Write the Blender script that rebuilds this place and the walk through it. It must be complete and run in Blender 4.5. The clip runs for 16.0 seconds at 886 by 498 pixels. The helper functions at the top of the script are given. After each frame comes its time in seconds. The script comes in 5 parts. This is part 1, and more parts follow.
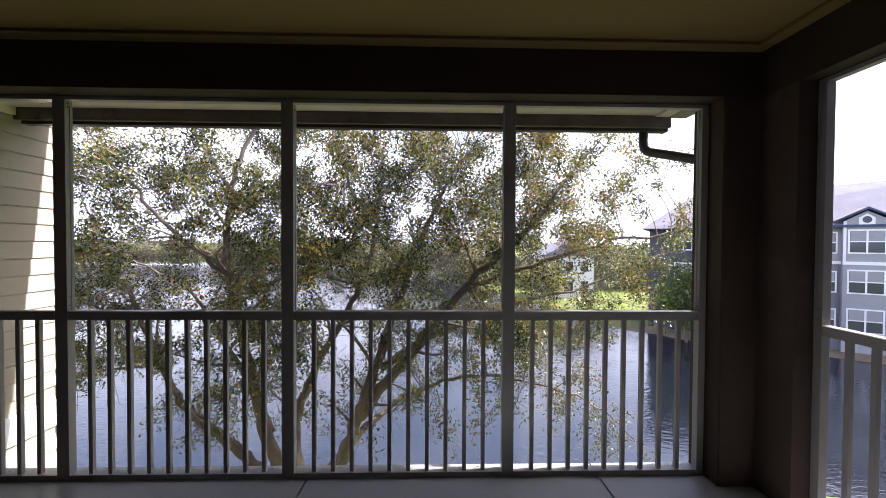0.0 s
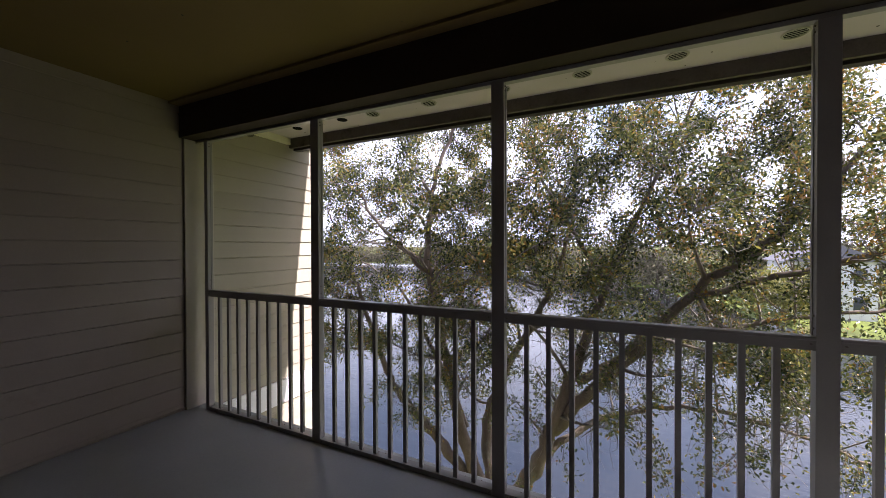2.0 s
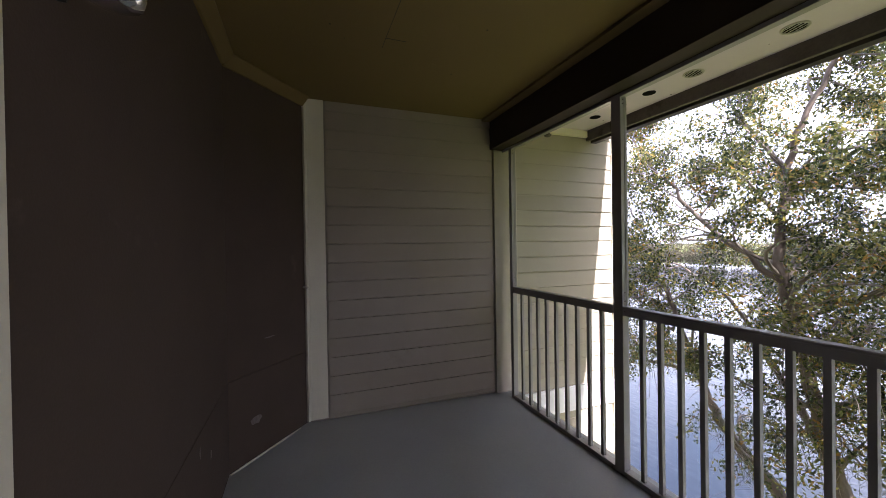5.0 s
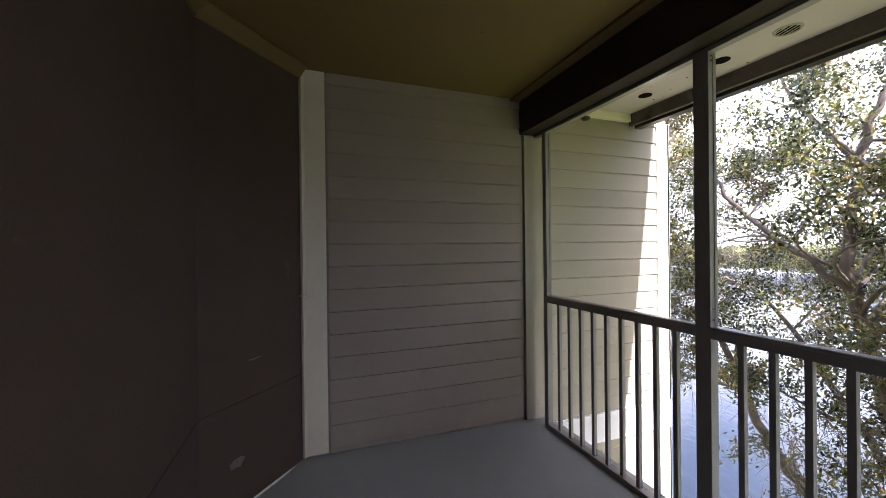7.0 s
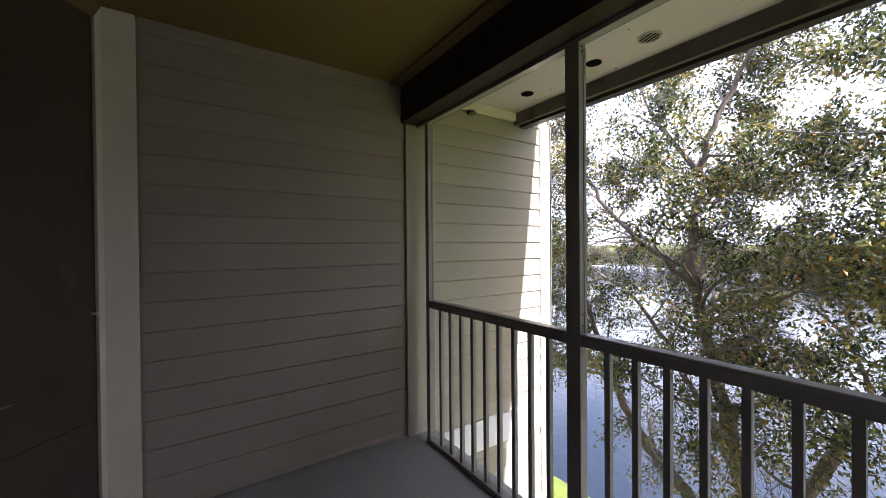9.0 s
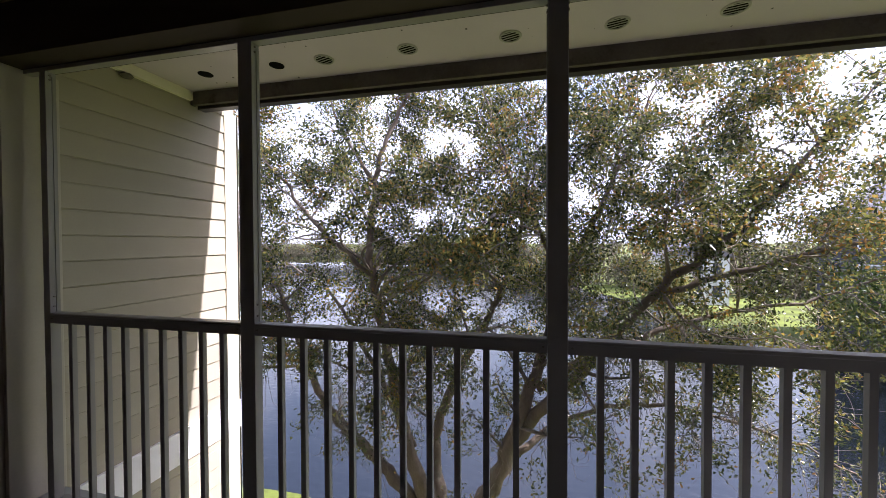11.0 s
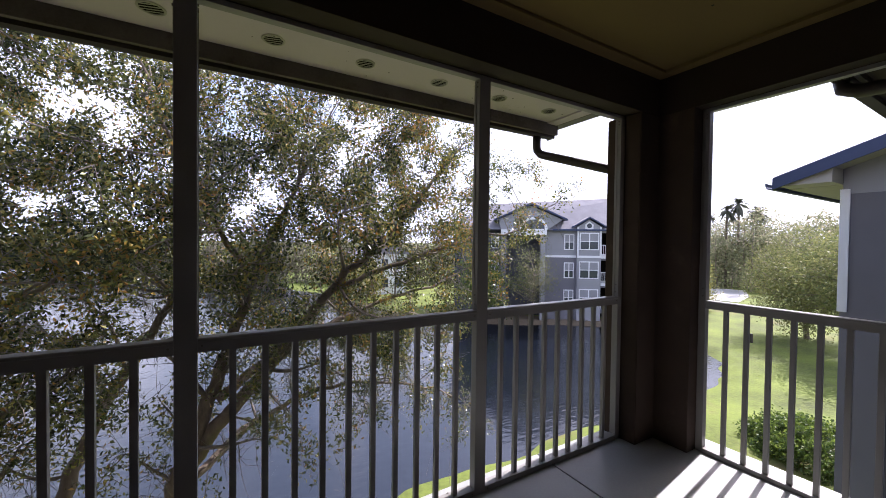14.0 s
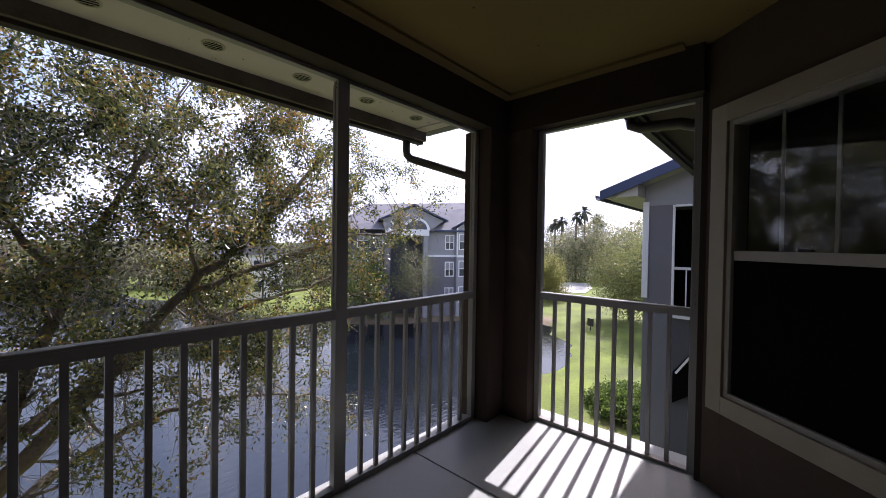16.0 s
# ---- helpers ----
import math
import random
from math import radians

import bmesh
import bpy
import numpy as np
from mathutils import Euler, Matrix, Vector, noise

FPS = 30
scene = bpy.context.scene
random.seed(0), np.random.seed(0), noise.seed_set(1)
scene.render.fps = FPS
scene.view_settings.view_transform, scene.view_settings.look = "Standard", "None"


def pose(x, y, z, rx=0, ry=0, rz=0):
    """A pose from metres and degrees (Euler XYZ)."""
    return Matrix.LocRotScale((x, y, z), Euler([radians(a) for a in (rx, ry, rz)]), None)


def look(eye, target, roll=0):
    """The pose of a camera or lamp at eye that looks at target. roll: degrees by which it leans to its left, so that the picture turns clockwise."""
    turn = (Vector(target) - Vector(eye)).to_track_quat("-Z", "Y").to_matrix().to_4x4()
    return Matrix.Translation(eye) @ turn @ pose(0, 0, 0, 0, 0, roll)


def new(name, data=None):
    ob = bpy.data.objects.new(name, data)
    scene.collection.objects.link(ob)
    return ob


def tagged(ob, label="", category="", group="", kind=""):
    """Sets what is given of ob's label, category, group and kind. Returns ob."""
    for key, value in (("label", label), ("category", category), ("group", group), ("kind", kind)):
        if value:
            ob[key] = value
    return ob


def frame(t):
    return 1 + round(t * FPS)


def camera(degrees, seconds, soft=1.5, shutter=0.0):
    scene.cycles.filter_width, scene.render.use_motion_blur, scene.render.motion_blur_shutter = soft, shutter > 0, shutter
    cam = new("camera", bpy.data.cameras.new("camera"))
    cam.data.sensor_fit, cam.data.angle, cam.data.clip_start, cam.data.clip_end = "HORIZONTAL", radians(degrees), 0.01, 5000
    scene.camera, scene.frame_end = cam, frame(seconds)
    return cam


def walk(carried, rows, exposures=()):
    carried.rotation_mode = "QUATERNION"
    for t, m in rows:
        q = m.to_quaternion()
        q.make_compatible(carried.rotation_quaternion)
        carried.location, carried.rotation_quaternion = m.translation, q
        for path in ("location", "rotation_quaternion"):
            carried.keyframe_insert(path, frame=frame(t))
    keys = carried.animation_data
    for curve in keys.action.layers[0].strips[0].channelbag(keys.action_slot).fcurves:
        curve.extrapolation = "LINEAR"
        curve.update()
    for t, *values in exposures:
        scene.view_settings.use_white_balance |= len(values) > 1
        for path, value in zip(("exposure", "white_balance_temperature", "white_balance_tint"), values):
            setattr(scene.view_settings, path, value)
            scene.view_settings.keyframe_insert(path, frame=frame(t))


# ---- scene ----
cam = camera(100.1, 16.0, soft=0.8)
PATH = [
    (0, (-1.808, -2.479, 1.534), (-1.761, -0.48, 1.497), 0.3),
    (0.5, (-1.812, -2.359, 1.48), (-1.874, -0.36, 1.479), 0.2),
    (1, (-1.858, -2.278, 1.452), (-2.138, -0.297, 1.462), 0.2),
    (1.5, (-1.973, -2.195, 1.471), (-2.553, -0.281, 1.449), -0.3),
    (2, (-2.104, -2.163, 1.476), (-2.971, -0.361, 1.457), -0.2),
    (2.5, (-2.181, -2.114, 1.476), (-3.346, -0.489, 1.453), -0.3),
    (3, (-2.231, -2.072, 1.487), (-3.645, -0.658, 1.457), -0.6),
    (3.5, (-2.261, -2.036, 1.483), (-3.856, -0.829, 1.459), -0.6),
    (4, (-2.288, -2.007, 1.485), (-4.005, -0.981, 1.468), -0.7),
    (4.5, (-2.305, -1.997, 1.488), (-4.111, -1.139, 1.473), -0.8),
    (5, (-2.341, -1.97, 1.484), (-4.211, -1.26, 1.47), -0.9),
    (7.5, (-2.998, -1.821, 1.479), (-4.882, -1.148, 1.475), -0.7),
    (8, (-3.05, -1.692, 1.467), (-4.933, -1.018, 1.465), -0.8),
    (8.5, (-3.099, -1.593, 1.485), (-4.923, -0.773, 1.477), -0.6),
    (9, (-3.093, -1.524, 1.493), (-4.756, -0.412, 1.475), -0.5),
    (9.5, (-3.041, -1.483, 1.466), (-4.442, -0.056, 1.452), -0.2),
    (10, (-2.967, -1.512, 1.462), (-4.054, 0.167, 1.448), -0.2),
    (12.5, (-2.776, -1.691, 1.476), (-2.398, 0.273, 1.436), 0.4),
    (13, (-2.711, -1.739, 1.47), (-2.11, 0.168, 1.434), 0.5),
    (13.5, (-2.673, -1.771, 1.465), (-1.849, 0.052, 1.437), 0.4),
    (14, (-2.62, -1.82, 1.477), (-1.617, -0.09, 1.44), 0.7),
    (14.5, (-2.594, -1.859, 1.466), (-1.423, -0.238, 1.44), 0.5),
    (15, (-2.564, -1.911, 1.469), (-1.265, -0.391, 1.443), 0.8),
    (15.5, (-2.559, -1.93, 1.47), (-1.151, -0.51, 1.443), 0.7),
    (16, (-2.546, -1.977, 1.479), (-1.068, -0.629, 1.451), 0.9),
]
EXPOSURES = [(0, 1.6, 6000, 25), (1.5, 1.3, 6050, 26), (2.5, 1.42, 6150, 26), (3.5, 1.4, 6150, 26), (5, 2.15, 6000, 25), (8, 2.35, 5850, 25), (9, 2.0, 5850, 25), (10, 1.5, 5950, 25), (12.5, 1.25, 5950, 25), (14.5, 0.98, 5950, 25), (16, 0.85, 5950, 25)]
walk(cam, [(t, look(eye, target, roll)) for t, eye, target, roll in PATH], EXPOSURES)

# ---- daylight ----
SUN_TO = Vector((0.985, 0.14, 1.0)).normalized()
world = bpy.data.worlds.new("sky")
scene.world = world
world.use_nodes = True
wn = world.node_tree
sky = wn.nodes.new("ShaderNodeTexSky")
sky.sky_type = "NISHITA"
sky.sun_disc = False
sky.sun_elevation = math.asin(SUN_TO.z)
sky.sun_rotation = math.atan2(SUN_TO.x, SUN_TO.y)
sky.dust_density = 3.0
sky.air_density = 1.2
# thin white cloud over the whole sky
cloud = wn.nodes.new("ShaderNodeTexNoise")
cloud.inputs["Scale"].default_value = 2.6
cloud.inputs["Detail"].default_value = 7
cloud.inputs["Roughness"].default_value = 0.6
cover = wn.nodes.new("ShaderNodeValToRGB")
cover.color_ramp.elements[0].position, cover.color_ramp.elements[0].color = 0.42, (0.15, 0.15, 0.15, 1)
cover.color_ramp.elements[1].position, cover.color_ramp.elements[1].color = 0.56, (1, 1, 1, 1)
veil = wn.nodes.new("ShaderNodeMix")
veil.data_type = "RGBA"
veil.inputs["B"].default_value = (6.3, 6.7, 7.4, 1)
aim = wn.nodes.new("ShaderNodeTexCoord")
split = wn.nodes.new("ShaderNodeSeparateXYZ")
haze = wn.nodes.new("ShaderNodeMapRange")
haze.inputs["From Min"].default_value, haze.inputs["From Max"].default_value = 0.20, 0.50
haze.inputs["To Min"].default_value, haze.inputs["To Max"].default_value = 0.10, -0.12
raised = wn.nodes.new("ShaderNodeMath")
raised.operation = "ADD"
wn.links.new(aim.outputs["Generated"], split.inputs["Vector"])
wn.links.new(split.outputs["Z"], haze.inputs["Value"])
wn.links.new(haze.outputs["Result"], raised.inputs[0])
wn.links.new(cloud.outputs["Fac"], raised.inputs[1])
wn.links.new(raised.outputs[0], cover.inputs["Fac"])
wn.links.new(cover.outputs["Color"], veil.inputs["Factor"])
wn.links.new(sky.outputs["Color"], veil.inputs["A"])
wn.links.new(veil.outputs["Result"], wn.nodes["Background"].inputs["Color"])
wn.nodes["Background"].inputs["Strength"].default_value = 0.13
sun_data = bpy.data.lights.new("sun", "SUN")
sun_data.energy = 5.0
sun_data.angle = radians(0.53)
sun_data.color = (1.0, 0.95, 0.87)
sun = new("sun", sun_data)
sun.matrix_world = look(SUN_TO * 60, (0, 0, 0))


# ---- materials ----
def material(name, color, rough=0.6, vary=0.15, scale=3.0, fine=60.0, bump=0.02, metal=0.0, stain=None, stain_at=0.62,
             stretch=(1, 1, 1), spec=0.4):
    """A surface with broad and fine variation of its colour, fine relief and, if wanted, stains."""
    m = bpy.data.materials.new(name)
    m.use_nodes = True
    nt = m.node_tree
    N, link = nt.nodes, nt.links.new
    b = N["Principled BSDF"]
    geo = N.new("ShaderNodeNewGeometry")
    mp = N.new("ShaderNodeMapping")
    mp.inputs["Scale"].default_value = stretch
    link(geo.outputs["Position"], mp.inputs["Vector"])
    n1, n2 = N.new("ShaderNodeTexNoise"), N.new("ShaderNodeTexNoise")
    for n, s, d in ((n1, scale, 5), (n2, fine, 3)):
        n.inputs["Scale"].default_value = s
        n.inputs["Detail"].default_value = d
        link(mp.outputs["Vector"], n.inputs["Vector"])
    add = N.new("ShaderNodeMath")
    add.operation = "MULTIPLY_ADD"
    link(n1.outputs["Fac"], add.inputs[0])
    add.inputs[1].default_value = 0.7
    mul = N.new("ShaderNodeMath")
    mul.operation = "MULTIPLY"
    link(n2.outputs["Fac"], mul.inputs[0])
    mul.inputs[1].default_value = 0.3
    link(mul.outputs[0], add.inputs[2])
    info = N.new("ShaderNodeObjectInfo")
    ramp = N.new("ShaderNodeValToRGB")
    c = Vector(color)
    e = ramp.color_ramp.elements
    e[0].position, e[1].position = 0.3, 0.7
    e[0].color = (*(c * (1 - vary)), 1)
    e[1].color = (*[min(1, v * (1 + vary)) for v in c], 1)
    link(add.outputs[0], ramp.inputs["Fac"])
    hsv = N.new("ShaderNodeHueSaturation")
    mr = N.new("ShaderNodeMapRange")
    mr.inputs["To Min"].default_value, mr.inputs["To Max"].default_value = 0.95, 1.05
    link(info.outputs["Random"], mr.inputs["Value"])
    link(mr.outputs["Result"], hsv.inputs["Value"])
    link(ramp.outputs["Color"], hsv.inputs["Color"])
    out = hsv.outputs["Color"]
    if stain:
        n3 = N.new("ShaderNodeTexNoise")
        n3.inputs["Scale"].default_value = scale * 0.6
        n3.inputs["Detail"].default_value = 8
        n3.inputs["Roughness"].default_value = 0.7
        link(mp.outputs["Vector"], n3.inputs["Vector"])
        r3 = N.new("ShaderNodeValToRGB")
        r3.color_ramp.elements[0].position, r3.color_ramp.elements[1].position = stain_at, stain_at + 0.12
        link(n3.outputs["Fac"], r3.inputs["Fac"])
        mix = N.new("ShaderNodeMix")
        mix.data_type = "RGBA"
        link(r3.outputs["Color"], mix.inputs["Factor"])
        link(out, mix.inputs["A"])
        mix.inputs["B"].default_value = (*stain, 1)
        out = mix.outputs["Result"]
    link(out, b.inputs["Base Color"])
    b.inputs["Roughness"].default_value = rough
    b.inputs["Metallic"].default_value = metal
    b.inputs["Specular IOR Level"].default_value = spec
    if bump:
        bp = N.new("ShaderNodeBump")
        bp.inputs["Strength"].default_value = 0.6
        bp.inputs["Distance"].default_value = bump
        link(add.outputs[0], bp.inputs["Height"])
        link(bp.outputs["Normal"], b.inputs["Normal"])
    return m


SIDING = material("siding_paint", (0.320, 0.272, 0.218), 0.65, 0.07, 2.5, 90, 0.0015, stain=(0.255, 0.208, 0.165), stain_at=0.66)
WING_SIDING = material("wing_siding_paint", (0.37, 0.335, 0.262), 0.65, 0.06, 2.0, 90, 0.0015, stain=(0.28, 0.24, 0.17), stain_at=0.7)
STUCCO = material("brown_stucco", (0.074, 0.051, 0.036), 0.85, 0.10, 3, 140, 0.004, stain=(0.130, 0.097, 0.070), stain_at=0.64)
COLUMN = material("brown_column_render", (0.052, 0.034, 0.025), 0.85, 0.22, 4, 120, 0.004, stain=(0.085, 0.058, 0.043), stain_at=0.58)
BEAM = material("brown_beam_paint", (0.032, 0.021, 0.015), 0.8, 0.10, 3, 120, 0.003)
# cream trim darkened to carry the low light on the window wall
DIM_TRIM = material("dim_trim_paint", (0.31, 0.275, 0.205), 0.6, 0.08, 4, 80, 0.001, stain=(0.22, 0.18, 0.12), stain_at=0.62)
# darker copy of the cream trim for the end boards
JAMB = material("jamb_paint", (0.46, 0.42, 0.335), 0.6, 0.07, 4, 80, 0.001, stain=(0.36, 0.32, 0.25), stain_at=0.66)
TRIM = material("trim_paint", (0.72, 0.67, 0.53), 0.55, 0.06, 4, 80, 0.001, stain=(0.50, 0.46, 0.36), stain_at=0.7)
# cream lowered to dark tan, so the balcony's dimness sits in the colour
CEILING = material("dimmed_ceiling_paint", (0.168, 0.115, 0.042), 0.8, 0.05, 1.2, 130, 0.002, stain=(0.10, 0.075, 0.028), stain_at=0.66)
SOFFIT = material("soffit_paint", (0.55, 0.485, 0.535), 0.7, 0.05, 2, 100, 0.001, stain=(0.38, 0.33, 0.30), stain_at=0.66)
FASCIA = material("weathered_fascia", (0.13, 0.112, 0.098), 0.75, 0.30, 5, 70, 0.003, stain=(0.060, 0.050, 0.042), stain_at=0.56)
GUTTER = material("brown_gutter", (0.045, 0.036, 0.032), 0.5, 0.15, 6, 70, 0.001)
ALU = material("painted_aluminium", (0.27, 0.26, 0.242), 0.30, 0.06, 7, 110, 0.0006, stain=(0.30, 0.28, 0.24), stain_at=0.7)
SCREW = material("screw_steel", (0.20, 0.18, 0.16), 0.4, 0.1, 20, 200, 0, metal=0.8)
DECK = material("grey_deck_paint", (0.345, 0.355, 0.345), 0.42, 0.10, 1.4, 70, 0.0012, stain=(0.36, 0.37, 0.39), stain_at=0.68)
SCUFF = material("scuffed_render", (0.17, 0.14, 0.125), 0.9, 0.3, 40, 160, 0)
JOINT = material("joint_dirt", (0.04, 0.038, 0.035), 0.9, 0.2, 10, 90, 0.002)
VENT = material("vent_louvre", (0.40, 0.38, 0.34), 0.6, 0.1, 20, 100, 0)
# near-black for vent holes, the insect screen and backs of unlit recesses
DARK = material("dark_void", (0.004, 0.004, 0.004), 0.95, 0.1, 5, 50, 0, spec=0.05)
ROOM = material("room_paint", (0.16, 0.145, 0.13), 0.8, 0.05, 2, 80, 0)
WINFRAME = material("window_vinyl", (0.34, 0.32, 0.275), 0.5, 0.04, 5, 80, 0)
LAMP_METAL = material("lamp_metal", (0.035, 0.033, 0.032), 0.5, 0.1, 15, 100, 0, metal=0.7)
WHITE = material("white_paint", (0.78, 0.78, 0.80), 0.5, 0.04, 3, 60, 0)
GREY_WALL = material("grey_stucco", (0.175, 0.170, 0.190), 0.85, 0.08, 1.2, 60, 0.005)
# darker copy of the grey stucco, for lower walls, recesses and the stairwell
GREY_DARK = material("dark_grey_stucco", (0.085, 0.087, 0.100), 0.85, 0.10, 1.2, 60, 0.005)
LIGHT_WALL = material("pale_stucco", (0.30, 0.30, 0.32), 0.85, 0.06, 1.2, 60, 0.005)
BLUE_FASCIA = material("blue_fascia_paint", (0.035, 0.050, 0.110), 0.5, 0.1, 2, 60, 0)
TAN_SOFFIT = material("tan_soffit", (0.40, 0.38, 0.33), 0.7, 0.08, 2, 60, 0)
SHINGLE = material("grey_shingles", (0.19, 0.185, 0.205), 0.9, 0.18, 0.8, 14, 0.02)
BARK = material("oak_bark", (0.165, 0.130, 0.098), 0.9, 0.45, 4, 45, 0.02, stretch=(1, 1, 0.35), stain=(0.20, 0.20, 0.155), stain_at=0.56)
TWIG = material("twig_bark", (0.22, 0.185, 0.145), 0.9, 0.3, 6, 60, 0.003)
LAWN = material("lawn_grass", (0.108, 0.140, 0.016), 0.9, 0.6, 0.35, 6, 0.10, stain=(0.135, 0.115, 0.035), stain_at=0.57)
PATH_CONCRETE = material("pale_concrete", (0.52, 0.50, 0.46), 0.85, 0.12, 0.6, 20, 0.004)
BANK = material("muddy_bank", (0.16, 0.12, 0.075), 0.9, 0.3, 1, 9, 0.05)


def leaf_material(name, stops, rough=0.26, through_light=0.42, gloss=0.5):
    """Leaves whose colour differs from one to the next."""
    m = bpy.data.materials.new(name)
    m.use_nodes = True
    N, link = m.node_tree.nodes, m.node_tree.links.new
    b = N["Principled BSDF"]
    geo = N.new("ShaderNodeNewGeometry")
    ramp = N.new("ShaderNodeValToRGB")
    e = ramp.color_ramp.elements
    for i, (p, c) in enumerate(stops):
        s = e[i] if i < 2 else e.new(p)
        s.position, s.color = p, (*c, 1)
    drift = N.new("ShaderNodeTexNoise")
    drift.inputs["Scale"].default_value = 1.4
    drift.inputs["Detail"].default_value = 3
    link(geo.outputs["Position"], drift.inputs["Vector"])
    shift = N.new("ShaderNodeMath")
    shift.operation = "MULTIPLY_ADD"
    shift.inputs[1].default_value = 1.5
    shift.inputs[2].default_value = -0.75
    link(drift.outputs["Fac"], shift.inputs[0])
    both = N.new("ShaderNodeMath")
    both.operation = "ADD"
    both.use_clamp = True
    link(geo.outputs["Random Per Island"], both.inputs[0])
    link(shift.outputs[0], both.inputs[1])
    link(both.outputs[0], ramp.inputs["Fac"])
    link(ramp.outputs["Color"], b.inputs["Base Color"])
    b.inputs["Roughness"].default_value = rough
    b.inputs["Specular IOR Level"].default_value = gloss
    tr = N.new("ShaderNodeBsdfTranslucent")
    link(ramp.outputs["Color"], tr.inputs["Color"])
    mix = N.new("ShaderNodeMixShader")
    mix.inputs["Fac"].default_value = through_light
    link(b.outputs["BSDF"], mix.inputs[1])
    link(tr.outputs["BSDF"], mix.inputs[2])
    link(mix.outputs["Shader"], N["Material Output"].inputs["Surface"])
    return m


OAK_LEAF = leaf_material("oak_leaf", [(0.0, (0.028, 0.042, 0.016)), (0.38, (0.086, 0.108, 0.034)), (0.70, (0.195, 0.202, 0.056)),
                                      (0.90, (0.34, 0.300, 0.068)), (0.98, (0.42, 0.300, 0.064)), (1.0, (0.38, 0.21, 0.052))], 0.26, 0.38, 0.7)
FAR_LEAF = leaf_material("far_foliage", [(0.0, (0.080, 0.076, 0.044)), (0.5, (0.14, 0.130, 0.075)), (0.8, (0.185, 0.165, 0.100)), (1.0, (0.23, 0.195, 0.13))], 0.7, 0.2)
BRIGHT_LEAF = leaf_material("spring_foliage", [(0.0, (0.15, 0.165, 0.050)), (0.5, (0.25, 0.25, 0.075)), (1.0, (0.36, 0.33, 0.11))], 0.6, 0.5)
PALE_LEAF = leaf_material("pale_foliage", [(0.0, (0.11, 0.135, 0.048)), (0.5, (0.20, 0.22, 0.075)), (1.0, (0.30, 0.29, 0.11))], 0.6, 0.42)
# woods and palm colours are lifted to hold the haze of distance
WOOD_LEAF = leaf_material("bare_woods", [(0.0, (0.16, 0.175, 0.10)), (0.5, (0.27, 0.285, 0.16)), (0.8, (0.36, 0.345, 0.21)), (1.0, (0.44, 0.38, 0.27))], 0.7, 0.5)
PALM_LEAF = leaf_material("palm_frond", [(0.0, (0.075, 0.080, 0.060)), (0.6, (0.12, 0.125, 0.085)), (1.0, (0.18, 0.165, 0.12))], 0.6, 0.3)
HEDGE_LEAF = leaf_material("hedge_leaf", [(0.0, (0.045, 0.080, 0.016)), (0.6, (0.11, 0.165, 0.03)), (1.0, (0.21, 0.27, 0.05))], 0.4, 0.48)


def glass_material(name, tint=(0.9, 0.95, 0.95)):
    m = bpy.data.materials.new(name)
    m.use_nodes = True
    b = m.node_tree.nodes["Principled BSDF"]
    b.inputs["Base Color"].default_value = (*tint, 1)
    b.inputs["Roughness"].default_value = 0.0
    b.inputs["Transmission Weight"].default_value = 1.0
    b.inputs["IOR"].default_value = 1.5
    return m


GLASS = glass_material("window_glass")


def dark_glass_material():
    m = bpy.data.materials.new("far_window_glass")
    m.use_nodes = True
    b = m.node_tree.nodes["Principled BSDF"]
    b.inputs["Base Color"].default_value = (0.05, 0.06, 0.075, 1)
    b.inputs["Roughness"].default_value = 0.08
    return m


FAR_GLASS = dark_glass_material()


def water_material():
    m = bpy.data.materials.new("lake_water")
    m.use_nodes = True
    N, link = m.node_tree.nodes, m.node_tree.links.new
    b = N["Principled BSDF"]
    b.inputs["Base Color"].default_value = (0.006, 0.008, 0.012, 1)
    b.inputs["Roughness"].default_value = 0.06
    b.inputs["IOR"].default_value = 1.75
    geo = N.new("ShaderNodeNewGeometry")
    mp = N.new("ShaderNodeMapping")
    mp.inputs["Scale"].default_value = (0.7, 1.5, 1.0)
    link(geo.outputs["Position"], mp.inputs["Vector"])
    n1, n2 = N.new("ShaderNodeTexNoise"), N.new("ShaderNodeTexNoise")
    n1.inputs["Scale"].default_value, n2.inputs["Scale"].default_value = 3.2, 0.35
    n1.inputs["Detail"].default_value = 4
    for n in (n1, n2):
        link(mp.outputs["Vector"], n.inputs["Vector"])
    mul = N.new("ShaderNodeMath")
    mul.operation = "MULTIPLY"
    link(n1.outputs["Fac"], mul.inputs[0])
    link(n2.outputs["Fac"], mul.inputs[1])
    bp = N.new("ShaderNodeBump")
    bp.inputs["Strength"].default_value = 0.5
    bp.inputs["Distance"].default_value = 0.06
    link(mul.outputs[0], bp.inputs["Height"])
    link(bp.outputs["Normal"], b.inputs["Normal"])
    return m


WATER = water_material()


# ---- building blocks ----
def add_box(bm, x0, x1, y0, y1, z0, z1, m=None):
    v = [bm.verts.new((m @ Vector(c)) if m else c) for c in
         ((x0, y0, z0), (x1, y0, z0), (x1, y1, z0), (x0, y1, z0), (x0, y0, z1), (x1, y0, z1), (x1, y1, z1), (x0, y1, z1))]
    for f in ((3, 2, 1, 0), (4, 5, 6, 7), (0, 1, 5, 4), (1, 2, 6, 5), (2, 3, 7, 6), (3, 0, 4, 7)):
        bm.faces.new([v[i] for i in f])
    return bm


def box(x0, x1, y0, y1, z0, z1, bevel=0.0, m=None):
    bm = add_box(bmesh.new(), x0, x1, y0, y1, z0, z1, m)
    if bevel:
        bmesh.ops.bevel(bm, geom=bm.edges[:], offset=bevel, segments=2, affect="EDGES", profile=0.6)
    return bm


